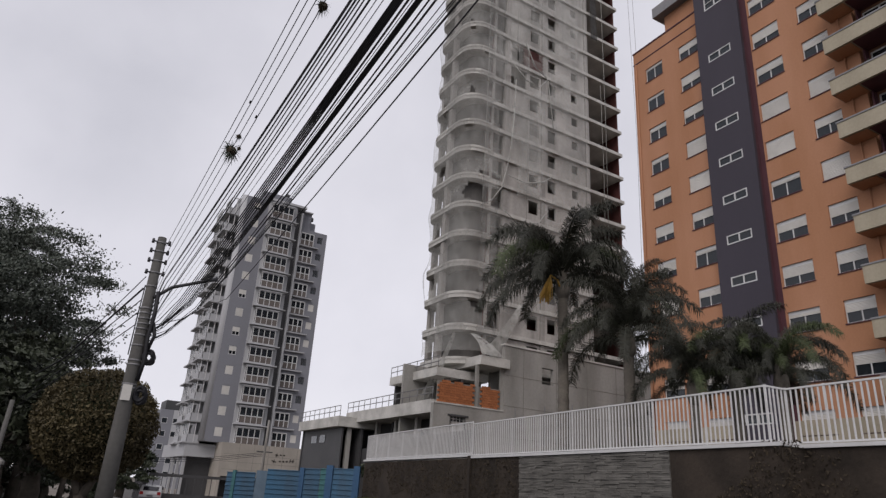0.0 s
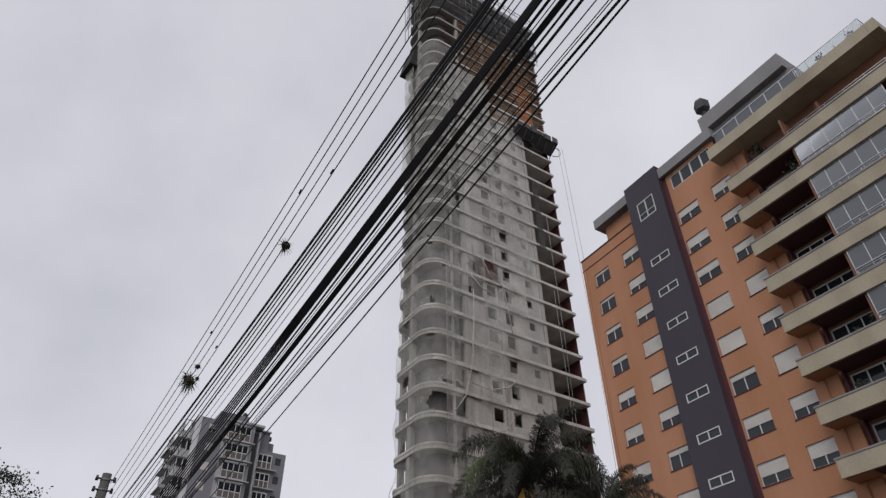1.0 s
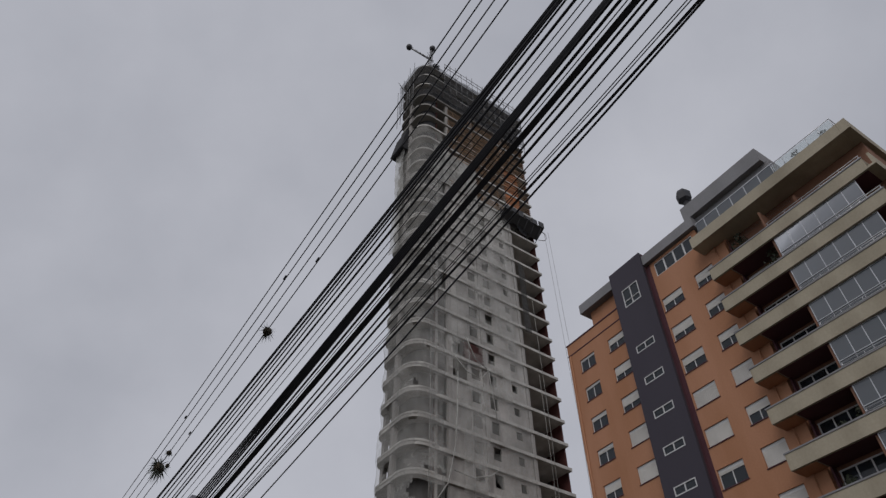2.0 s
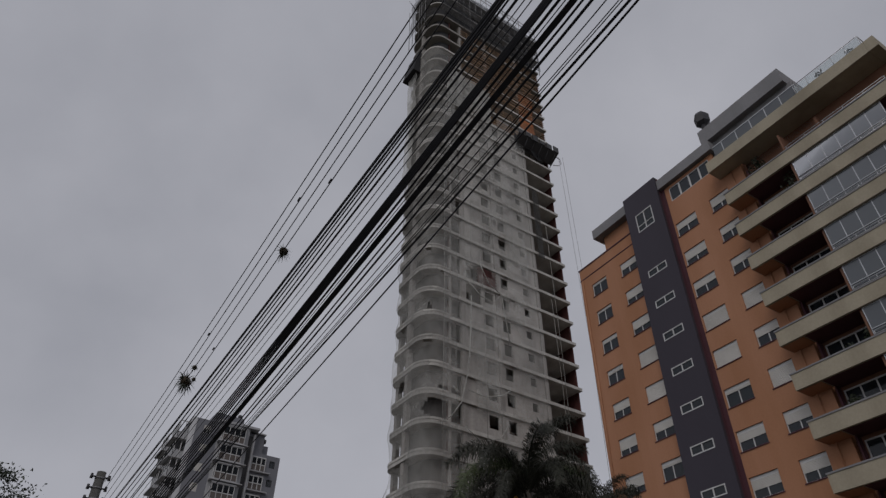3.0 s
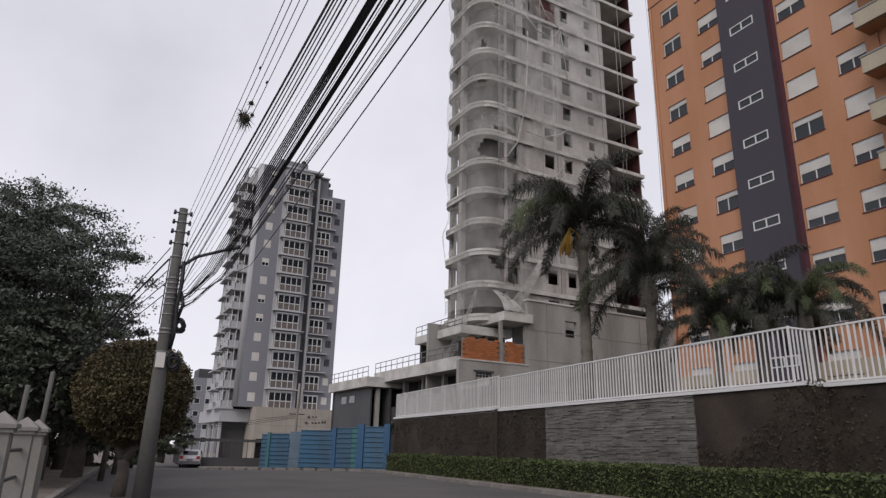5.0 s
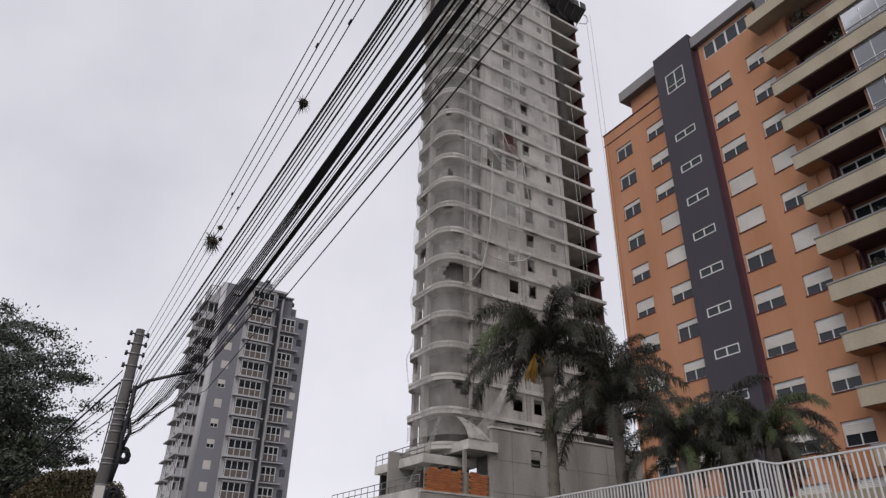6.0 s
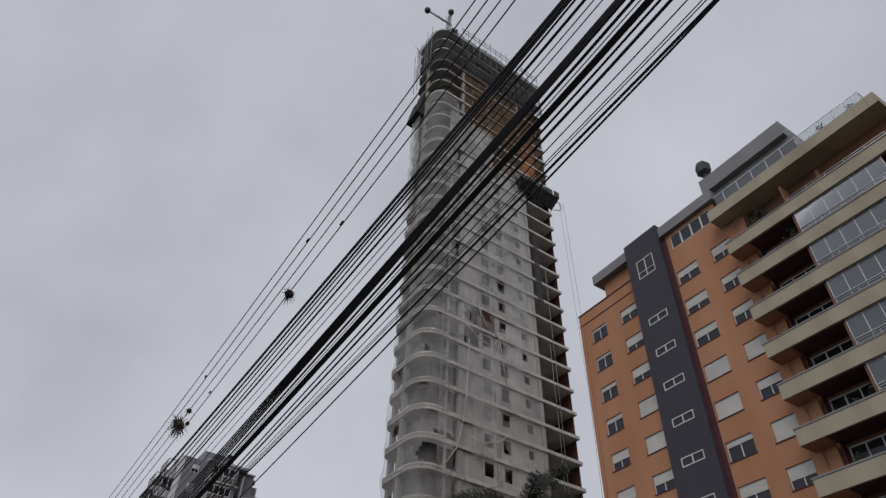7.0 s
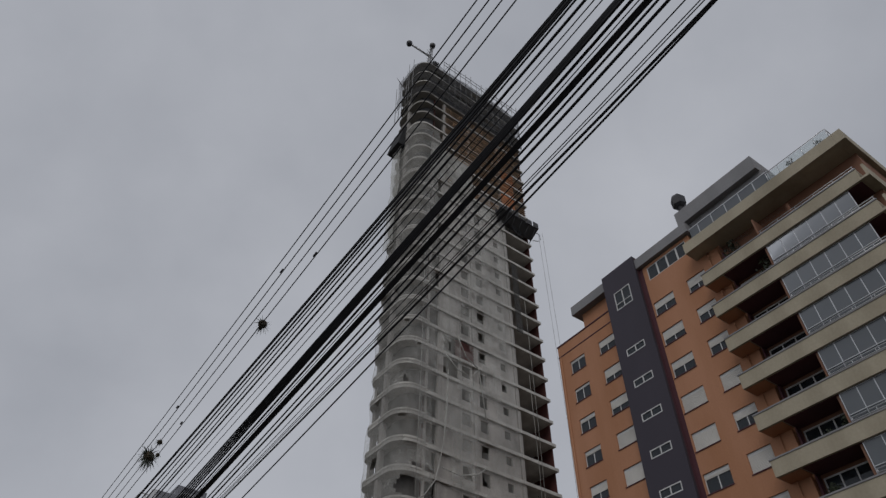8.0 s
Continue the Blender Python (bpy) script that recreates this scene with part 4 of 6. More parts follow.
part("coping", boxes((6.5, 30.1, -0.08, 0.5, 13.7, 13.85), (0.0, 6.6, -0.05, 0.4, 8.2, 8.32)), CONCRETE_LIGHT, podium)
pl = bmesh.new()
for k in range(5):
    bx(pl, 6.62, 29.9, -0.012, 0.0, 1.2 + 2.5 * k, 1.26 + 2.5 * k)
for k in range(6):
    bx(pl, 8.6 + 3.6 * k, 8.65 + 3.6 * k, -0.012, 0.0, -0.5, 13.6)
part("pour_joint", pl, MORTAR, podium)
part("upper_slab", boxes((4.0, 6.9, -0.35, 9, 11.7, 12.45)), CONCRETE_LIGHT, podium, "pale projecting concrete slab")
# dark sheet that paints the shade in the opening below the slab
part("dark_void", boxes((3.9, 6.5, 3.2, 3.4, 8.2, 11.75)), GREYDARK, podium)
for x in (3.9, 6.35):
    part("post", boxes((x, x + 0.25, 0.1, 0.35, 8.33, 11.7)), CONCRETE, podium)
part("brick_backing", boxes((0.35, 6.3, 0.16, 0.28, 8.32, 9.95)), MORTAR, podium)
brick = mesh_of("brick", boxes((0.006, 0.374, 0, 0.14, 0.006, 0.184)), CLAY)
for i in range(9):
    for j in range(17):
        x = 0.34 + 0.38 * j - 0.19 * (i % 2)
        if 0.3 < x < 3.55 or 4.15 < x < 6.0:
            if not (i == 8 and (j * 5) % 7 < 3):
                part("brick", brick, CLAY, podium, at=(x, 0.06 + random.uniform(-0.008, 0.008), 8.33 + i * 0.19))
# lit opening with a window grid; a pale sheet's colour stands for its light
part("opening_frame", boxes((1.5, 1.62, 0.0, 0.06, 5.7, 7.4), (2.88, 3.0, 0.0, 0.06, 5.7, 7.4), (1.3, 3.2, -0.05, 0.06, 7.36, 7.5)), GREYDARK, podium)
part("window_grid", boxes(*[(1.62 + 0.31 * i, 1.66 + 0.31 * i, 0.2, 0.24, 5.7, 7.35) for i in range(5)], *[(1.62, 2.88, 0.2, 0.24, 5.9 + 0.42 * i, 5.94 + 0.42 * i) for i in range(4)]), WHITE, podium)
part("pale_sheet", boxes((1.62, 2.88, 0.3, 0.33, 5.7, 7.0)), CURTAIN, podium)


def deck(x, y0, y1, z0, z1, rail, depth, name, bays):
    d = part(name, boxes((x, x + depth, y0, y1, z0, z1)), CONCRETE_LIGHT, podium, "raw concrete deck with a grey steel railing")
    for i in range(bays + 1):
        y = y0 + 0.6 + (y1 - y0 - 1.2) * i / bays
        part("deck_column", boxes((x + 1.2, x + 1.6, y - 0.2, y + 0.2, -0.9, z0)), CONCRETE, podium)
    # back walls coloured dark to give the shade under the deck
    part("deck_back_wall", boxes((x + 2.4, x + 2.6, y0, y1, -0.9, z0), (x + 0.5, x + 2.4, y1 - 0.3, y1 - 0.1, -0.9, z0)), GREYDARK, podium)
    rb = bmesh.new()
    for zz in (0.5, 1.0):
        tube(rb, [(x + 0.1, y0, z1 + zz * rail), (x + 0.1, y1, z1 + zz * rail)], 0.035, 6)
    n = int((y1 - y0) / 1.2)
    for i in range(n + 1):
        y = y0 + (y1 - y0) * i / n
        tube(rb, [(x + 0.1, y, z1), (x + 0.1, y, z1 + rail)], 0.03, 6)
    part("railing", rb, STEEL, d)
    return d


deck(0.0, 0.4, 16.5, 7.5, 8.5, 0.95, 8, "lower_deck", 4)
deck(-1.8, 14.0, 24.5, 7.0, 7.9, 0.95, 8, "far_deck", 3)
deck(1.3, 2.0, 10.4, 10.7, 11.4, 0.9, 5, "upper_deck", 2)
# added closed panels; dark colour stands for shade between the open columns
part("shop_front", boxes((-1.2, -1.05, 14.3, 24.2, -0.9, 6.95), (0.9, 1.05, 0.6, 16.3, -0.5, 5.2)), GREYDARK, podium)
for y in (18.2, 20.4):
    part("clerestory", boxes((-1.26, -1.2, y, y + 1.4, 5.7, 6.4)), GLAZING, podium)
# nets dragged down onto the podium
for k, (p, q, wd) in enumerate((((4.4, 1.6, 14.6), (5.0, -0.5, 12.5), 1.7), ((9.6, 1.75, 18.2), (6.4, 1.5, 13.4), 1.2), ((3.4, 3.0, 14.8), (1.6, 4.6, 9.0), 0.7))):
    bm = bmesh.new()
    p, q = Vector(p), Vector(q)
    rows = []
    for i in range(9):
        c = p.lerp(q, i / 8)
        rows.append([bm.verts.new(c + Vector((wd * (j / 6 - 0.5) * (0.4 + i / 9), -0.35 * math.sin(i * 0.4) + 0.18 * noise.noise(Vector((i, j, k))), 0.2 * noise.noise(Vector((j, i, k + 3)))))) for j in range(7)])
    for a, b2 in zip(rows, rows[1:]):
        for j in range(6):
            bm.faces.new((a[j], a[j + 1], b2[j + 1], b2[j])).smooth = True
    part("dragged_net", bm, NET_DENSE, podium, "pale net dragged over the deck")
# starter bars and a weathervane on the podium front
b = bmesh.new()
for i in range(7):
    tube(b, [(7.6 + i * 3.1, -0.25, 6.0), (7.6 + i * 3.1, -0.25, 8.6 + 0.5 * (i % 3))], 0.04, 5)
part("starter_bars", b, STEEL, podium)

# ---- grey tower block with bay windows ----
# local x: along the front that faces the eye, y: away, z: height
grey = thing("grey_apartment_tower", grid_pose(20.3, 98.0, -0.6, TOWN), "thirteen-storey grey apartment tower with white-framed bay windows", "apartment building")
ROWS13 = [8.6 + 2.9 * k for k in range(13)]
w = bmesh.new()
holes_s = [(1.9, 3.0, z - 0.5, z + 0.75) for z in ROWS13]
pierced(w, 0.0, 0.3, 0.5, 4.2, 7.3, 45.0, holes_s, True)
part("front_wall", w, GREYWALL, grey)
cn = bmesh.new()
tube(cn, [(0.6, 0.6, 7.3), (0.6, 0.6, 45.0)], 0.62, 16)
part("round_corner", cn, GREYLIGHT, grey)
part("body", boxes((0.42, 11.8, 0.9, 19, 7.3, 45.0), (11.8, 14.8, 1.2, 17, 7.3, 42.0)), GREYWALL, grey)
part("street_wall", boxes((0.3, 0.42, 1.2, 19, 7.3, 45.0)), GREYLIGHT, grey)
part("bay_column_wall", boxes((4.2, 8.9, -0.4, 0.9, 7.3, 45.0)), GREYLIGHT, grey)
part("recess_strip", boxes((8.9, 9.75, 0.2, 0.9, 7.3, 44.2)), GREYDARK, grey, "dark recessed vertical strip")
part("strip_edge", boxes((9.75, 10.0, -0.3, 0.9, 7.3, 44.4)), GREYLIGHT, grey)
rw = bmesh.new()
pierced(rw, 0.6, 0.9, 10.0, 14.8, 7.3, 42.0, [(13.2, 14.1, z - 0.4, z + 0.7) for z in ROWS13[:-1]], True)
part("right_wall", rw, GREYWALL, grey)
part("roof_ledge", boxes((3.9, 10.3, -0.8, 1.2, 45.0, 45.35), (0.2, 11.9, 0.5, 19, 45.0, 45.2)), GREYLIGHT, grey)
part("roof_house", boxes((3.6, 8.2, 1.5, 8, 45.2, 47.2), (8.2, 9.6, 1.6, 7, 45.2, 46.4), (11.9, 13.0, 2.0, 8, 42.0, 43.9)), GREYWALL, grey)
ct = bmesh.new()
lathe(ct, [(0.15, 0), (0.15, 0.7), (0.42, 0.8), (0.45, 1.3), (0.2, 1.5)], 12, (12.4, 3, 43.9))
part("chimney_cowl", ct, DARKFRAME, grey)
ct = bmesh.new()
lathe(ct, [(0.35, 0), (0.4, 0.6), (0.2, 0.8)], 12, (7.6, 2.2, 47.2))
part("roof_vent", ct, DARKFRAME, grey)
# one bay window with its panes, copied up the front
bay = bmesh.new()
bx(bay, 4.3, 8.2, -1.25, -0.4, -1.5, -1.3)
bx(bay, 4.1, 9.0, -1.45, -0.4, -1.62, -1.5)
bay = mesh_of("bay", bay, GREYLIGHT)
bfr = bmesh.new()
for x in (4.7, 5.55, 6.4, 7.25, 8.05):
    bx(bfr, x - 0.045, x + 0.045, -1.22, -1.1, -1.3, 0.95)
bx(bfr, 4.63, 8.12, -1.22, -1.1, 0.85, 0.95)
bx(bfr, 4.63, 8.12, -1.22, -1.1, -0.38, -0.26)
bx(bfr, 4.63, 4.77, -1.1, -0.4, -1.3, -1.15)
bx(bfr, 4.63, 4.77, -1.1, -0.4, 0.8, 0.95)
bx(bfr, 4.63, 4.77, -0.55, -0.4, -1.15, 0.8)
bfr = mesh_of("bay_frame", bfr, WHITE)
bpn = mesh_of("pane", boxes((4.77, 5.48, -1.17, -1.16, -0.26, 0.8)), GLASS)
bpb = mesh_of("spandrel", boxes((4.77, 7.98, -1.18, -1.13, -1.3, -0.38)), GREYBAND)
bsd = mesh_of("side_pane", boxes((4.69, 4.70, -1.1, -0.55, -1.15, 0.8)), GLASS)
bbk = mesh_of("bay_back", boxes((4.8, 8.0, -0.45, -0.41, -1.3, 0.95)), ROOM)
bsl = mesh_of("bay_roof", boxes((4.5, 8.3, -1.3, -0.4, 0.95, 1.1)), GREYLIGHT)
sfr = bmesh.new()
for r in ((1.9, 3.0, 0.05, 0.15, -0.5, -0.42), (1.9, 3.0, 0.05, 0.15, 0.67, 0.75), (1.9, 1.98, 0.05, 0.15, -0.42, 0.67), (2.92, 3.0, 0.05, 0.15, -0.42, 0.67), (2.42, 2.5, 0.05, 0.15, -0.42, 0.67)):
    bx(sfr, *r)
sfr, sgl = mesh_of("small_window", sfr, WHITE), mesh_of("pane", boxes((1.98, 2.92, 0.1, 0.11, -0.42, 0.67)), GLASS)
sst = mesh_of("shutter", boxes((1.96, 2.94, 0.02, 0.05, 0.05, 0.72)), SHUTTER)
ssf = mesh_of("shutter", boxes((1.96, 2.94, 0.02, 0.05, -0.46, 0.72)), SHUTTER)
rfr = bmesh.new()
for x in (10.3, 11.05, 11.8, 12.5):
    bx(rfr, x - 0.06, x + 0.06, 0.35, 0.6, -1.2, 0.85)
bx(rfr, 10.24, 12.56, 0.35, 0.6, 0.73, 0.88)
bx(rfr, 10.24, 12.56, 0.35, 0.6, -0.36, -0.25)
rfr = mesh_of("right_bay_frame", rfr, WHITE)
rgl = mesh_of("pane", boxes((10.3, 12.5, 0.45, 0.46, -0.25, 0.73)), GLASS)
rsp = mesh_of("spandrel", boxes((10.3, 12.5, 0.42, 0.5, -1.2, -0.36)), GREYBAND)
rlg = mesh_of("ledge", boxes((10.0, 13.4, 0.0, 0.6, -1.55, -1.4)), GREYLIGHT)
rsm = mesh_of("small_right_window", boxes((13.25, 13.62, 0.7, 0.75, -0.35, 0.65), (13.68, 14.05, 0.7, 0.75, -0.35, 0.65)), GLASS)
rss = mesh_of("right_shutter", boxes((13.2, 14.1, 0.62, 0.66, -0.4, 0.7)), SHUTTER)
stb = mesh_of("street_balcony", boxes((-1.9, 0.4, 1.3, 5.6, -1.65, -1.45), (-1.35, -1.25, 1.6, 5.3, -1.45, -0.45), (-1.35, 0.4, 1.6, 1.7, -1.45, -0.45)), GREYLIGHT)
stf = mesh_of("street_bay_frame", boxes(*[(-1.3, -1.2, y, y + 0.12, -0.45, 1.3) for y in (1.6, 2.8, 4.0, 5.2)], (-1.3, -1.2, 1.6, 5.3, 1.18, 1.3), (-1.3, 0.4, 1.55, 1.67, 1.18, 1.3), (-0.45, -0.33, 1.55, 1.67, -1.45, 1.3)), WHITE)
stg = mesh_of("street_pane", boxes((-1.24, -1.23, 1.7, 5.25, -0.45, 1.18)), GLASS)
rg = random.Random(9)
for k, z in enumerate(ROWS13):
    b = part("bay_window", bay, GREYLIGHT, grey, at=(0, 0, z))
    part("bay_frame", bfr, WHITE, b)
    for i in range(4):
        part("pane", bpn, GLASS, b, at=(0.85 * i, 0, 0))
    part("spandrel", bpb, GREYBAND, b)
    part("side_pane", bsd, GLASS, b)
    part("bay_back", bbk, ROOM, b)
    part("bay_roof", bsl, GREYLIGHT, b)
    s = part("small_window", sfr, WHITE, grey, at=(0, 0, z))
    part("pane", sgl, GLASS, s)
    part("shutter", rg.choice([sst, ssf, ssf]), SHUTTER, s)
    for y in (0, 6.0):
        sb = part("street_balcony", stb, GREYLIGHT, grey, at=(0, y, z))
        part("street_bay_frame", stf, WHITE, sb)
        part("street_pane", stg, GLASS, sb)
    if k < 12:
        r = part("bay_frame", rfr, WHITE, grey, at=(0, 0, z))
        part("pane", rgl, GLASS, r)
        part("spandrel", rsp, GREYBAND, r)
        part("ledge", rlg, GREYLIGHT, r)
        part("small_right_window", rsm, GLASS, r)
        if k in (0, 1, 5, 6, 7):
            part("right_shutter", rss, SHUTTER, r)
pod = bmesh.new()
for r in ((3.2, 16.5, -2.2, -1.8, 2.9, 7.3), (3.2, 16.5, -1.8, 0.9, 7.0, 7.3), (2.8, 3.2, -2.2, 3.0, 0.0, 7.3), (8.6, 9.2, -2.0, -1.7, 0, 2.9), (15.9, 16.5, -2.2, -1.8, 0, 2.9)):
    bx(pod, *r)
part("podium_wall", pod, STONE_WALL, grey, "travertine-clad podium with a dark garage opening")
# dark sheets paint the shade inside the garage openings
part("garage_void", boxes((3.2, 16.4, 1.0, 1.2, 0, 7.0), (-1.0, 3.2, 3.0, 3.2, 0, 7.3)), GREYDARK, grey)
part("street_podium", boxes((-1.4, 2.8, 1.5, 18, 5.2, 7.0), (-1.2, -0.8, 2, 2.4, 0, 5.2), (-1.2, -0.8, 6, 6.4, 0, 5.2), (-1.2, -0.8, 10, 10.4, 0, 5.2)), GREYLIGHT, grey)
pj = bmesh.new()
for z in (3.8, 4.8, 5.8):
    bx(pj, 3.2, 16.5, -2.212, -2.2, z, z + 0.04)
for i in range(6):
    bx(pj, 5.2 + 2.1 * i, 5.24 + 2.1 * i, -2.211, -2.2, 2.9, 7.3)
part("stone_joint", pj, MORTAR, grey)
# wall lettering that cannot be read
for i, (x, z, wd, h, lean) in enumerate(((10.6, 6.15, 0.5, 0.45, 12), (11.2, 6.2, 0.28, 0.2, 8), (11.7, 6.2, 0.28, 0.2, 8), (10.3, 5.3, 0.7, 0.5, 15), (11.2, 5.35, 0.35, 0.25, 10), (11.7, 5.35, 0.35, 0.3, 10), (12.2, 5.4, 0.35, 0.3, 10), (12.7, 5.5, 0.3, 0.5, 10), (13.1, 5.5, 0.4, 0.5, 10))):
    part("sign_bar", boxes((-wd / 2, wd / 2, -0.03, 0, -0.06, 0.06), (-0.06, 0.06, -0.03, 0, -h / 2, h / 2)), SIGNTEXT, grey, "dark metal lettering on the podium", at=pose(x, -2.21, z, 0, lean, 0))

# ---- more distant block beside it ----
far = thing("distant_apartment_block", grid_pose(26.2, 165.0, -0.6, TOWN), "distant plain grey apartment block with rows of small windows", "apartment building")
part("body", boxes((-1.5, 5.5, 0, 12, 0, 17.0)), GREYWALL, far)
part("roof_house", boxes((-0.5, 3.6, 1, 8, 17, 19.2)), GREYDARK, far)
part("pale_bay", boxes((1.4, 2.6, -0.15, 0, 0, 17)), GREYLIGHT, far)
fw = mesh_of("window", boxes((0, 1.1, -0.04, 0.02, 0, 1.1)), GLASS)
fwf = mesh_of("window_frame", boxes((-0.08, 0, -0.06, 0, -0.08, 1.18), (1.1, 1.18, -0.06, 0, -0.08, 1.18), (0, 1.1, -0.06, 0, -0.08, 0), (0, 1.1, -0.06, 0, 1.1, 1.18)), WHITE)
for k in range(5):
    for x in (-0.9, 1.5, 3.6):
        w_ = part("window", fw, GLASS, far, at=(x, -0.16 if x == 1.5 else 0, 2.4 + 2.9 * k))
        part("window_frame", fwf, WHITE, w_)

# ---- retaining wall, fence and hedge along the street ----
# lane frame: v across the street from the eye, u along it
LEDGE = 3.48
wall = thing("retaining_wall", pose(0, 0, 0, 0, 0, LANE), "dark creeper-stained retaining wall with a panel of stacked slate", "wall", kind="structure")
part("wall_body", boxes((16.5, 17.0, 13.0, 16.7, -0.8, LEDGE - 0.1), (16.5, 17.0, 25.6, 45.2, -0.8, LEDGE - 0.1), (16.62, 17.0, 16.7, 25.6, -0.8, LEDGE - 0.1), (17.36, 17.86, -30, 13.0, -0.8, LEDGE - 0.1), (16.5, 17.36, 12.6, 13.0, -0.8, LEDGE - 0.1)), VINEWALL, wall)
part("ledge", boxes((16.42, 17.05, 12.95, 30.0, LEDGE - 0.1, LEDGE), (17.28, 17.9, -30, 12.95, LEDGE - 0.1, LEDGE), (16.42, 17.28, 12.55, 12.95, LEDGE - 0.1, LEDGE), (16.42, 17.05, 30.0, 45.3, LEDGE - 0.02, LEDGE + 0.1)), WHITE, wall, "white painted coping")
part("wall_end_post", boxes((16.38, 17.05, 29.9, 30.15, -0.2, LEDGE + 0.02)), VINEWALL, wall)
part("garden_fill", boxes((17.05, 33.0, 13.2, 45.0, 2.6, 3.0), (17.9, 33.0, -30, 13.2, 2.6, 3.0)), SOIL, wall)
r3 = random.Random(3)
slate = bmesh.new()
z = 0.0
while z < LEDGE - 0.16:
    h = r3.choice((0.035, 0.05, 0.06, 0.075))
    u = 16.72
    while u < 25.55:
        l_ = min(r3.uniform(0.25, 0.75), 25.58 - u)
        bx(slate, 16.5 - r3.uniform(0, 0.05), 16.63, u + 0.004, u + l_ - 0.004, z + 0.004, z + h - 0.003)
        u += l_
    z += h
ob = part("slate_courses", slate, SLATE, wall, "thin stacked grey slate courses")
ob["kind"] = "stuff"
vine = bmesh.new()
for _ in range(17000):
    a = r3.random()
    if a < 0.12:
        v, u = 16.5, r3.uniform(13.0, 16.7)
    elif a < 0.55:
        v, u = 16.5, r3.uniform(25.7, 45.0)
    else:
        v, u = 17.36, r3.uniform(-12, 13.0)
    zz = r3.uniform(0.0, LEDGE - 0.12)
    if noise.noise(Vector((u * 0.35, zz * 0.5, 2.0))) > -0.25:
        leaf_quad(vine, Vector((v - r3.uniform(0.0, 0.09), u, zz)), r3.uniform(0.03, 0.065), r3, 0.4)
for _ in range(1500):
    leaf_quad(vine, Vector((16.9 - r3.random() * 0.5, 12.7 + r3.gauss(0, 0.25), r3.uniform(0.3, LEDGE + 0.05))), r3.uniform(0.03, 0.06), r3, 0.6)
ob = part("creeper", vine, VINE, wall, "dense dry brown creeper")
ob["kind"] = "stuff"

fence = thing("white_fence", pose(0, 0, 0, 0, 0, LANE), "white painted steel picket fence on the retaining wall", "fence")
bar = mesh_of("picket", boxes((-0.018, 0.018, -0.018, 0.018, 0.06, 1.57)), WHITE)
post = mesh_of("post", boxes((-0.027, 0.027, -0.027, 0.027, 0.0, 1.61)), WHITE)


def run(v0, u0, v1, u1, z, near=True, height=1.0):
    a, b = Vector((v0, u0, z)), Vector((v1, u1, z))
    d = b - a
    n = max(1, int(d.length / 0.17))
    turn = math.degrees(math.atan2(d.y, d.x)) - 90
    rest = bmesh.new()
    for i in range(n + 1):
        p = a + d * (i / n)
        if i % 13 == 0:
            part("post", post, WHITE, fence, at=pose(p.x, p.y, p.z, 0, 0, turn))
        elif near:
            part("picket", bar, WHITE, fence, at=pose(p.x, p.y, p.z, random.uniform(-0.3, 0.3), 0, turn))
        else:
            bx(rest, p.x - 0.018, p.x + 0.018, p.y - 0.018, p.y + 0.018, p.z + 0.06, p.z + 1.57)
    if not near:
        o = part("picket_run", rest, WHITE, fence)
        o["kind"] = "stuff"
    else:
        rest.free()
    for zz in (0.06, 1.57):
        part("rail", boxes((-0.03, 0.03, 0, d.length, -0.025, 0.025)), WHITE, fence, at=pose(a.x, a.y, z + zz, 0, 0, turn))


run(16.6, 13.0, 16.6, 30.0, LEDGE)
run(16.6, 30.1, 16.6, 45.2, LEDGE + 0.1, False)
run(17.45, 13.0, 16.6, 13.0, LEDGE)
run(17.45, -6.0, 17.45, 13.0, LEDGE)
part("pale_panel", boxes((16.72, 16.76, 30.2, 45.1, LEDGE + 0.1, LEDGE + 1.35)), OFFWHITE, fence, "pale sheeting behind the far pickets")

hedge = thing("clipped_hedge", pose(0, 0, 0, 0, 0, LANE), "low clipped dark-green hedge at the foot of the wall", "hedge")
hc = bmesh.new()
for i in range(24):
    u = -6 + 2 * i
    w_ = 0.05 * noise.noise(Vector((u * 0.7, 1, 1)))
    bx(hc, 14.95, 16.0, u, u + 2.0, -0.1, 1.02 + w_)
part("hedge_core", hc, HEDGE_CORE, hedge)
hl = bmesh.new()
for _ in range(26000):
    u = r3.uniform(-6, 42.1)
    if u < 8 and r3.random() < 0.5:
        u = r3.uniform(8, 42.1)
    top = 1.1 + 0.10 * noise.noise(Vector((u * 0.8, 3, 1)))
    if r3.random() < 0.62:
        p = Vector((14.92 - r3.uniform(-0.05, 0.1) + 0.07 * noise.noise(Vector((u, 0, 5))), u, r3.uniform(0.05, top)))
    else:
        p = Vector((r3.uniform(14.88, 16.05), u, top + r3.uniform(-0.08, 0.06)))
    leaf_quad(hl, p, r3.uniform(0.03, 0.075), r3)
ob = part("hedge_leaves", hl, HEDGE, hedge)
ob["kind"] = "stuff"

# ---- blue sheet-steel hoarding ----
hoard = thing("blue_hoarding", pose(0, 0, 0, 0, 0, LANE), "faded blue corrugated sheet-steel site hoarding with dark posts", "hoarding")
A, B = Vector((16.3, 45.4, -0.1)), Vector((8.6, 52.6, -0.42))
run_v = B - A
ang = math.degrees(math.atan2(run_v.y, run_v.x))
length = Vector((run_v.x, run_v.y)).length


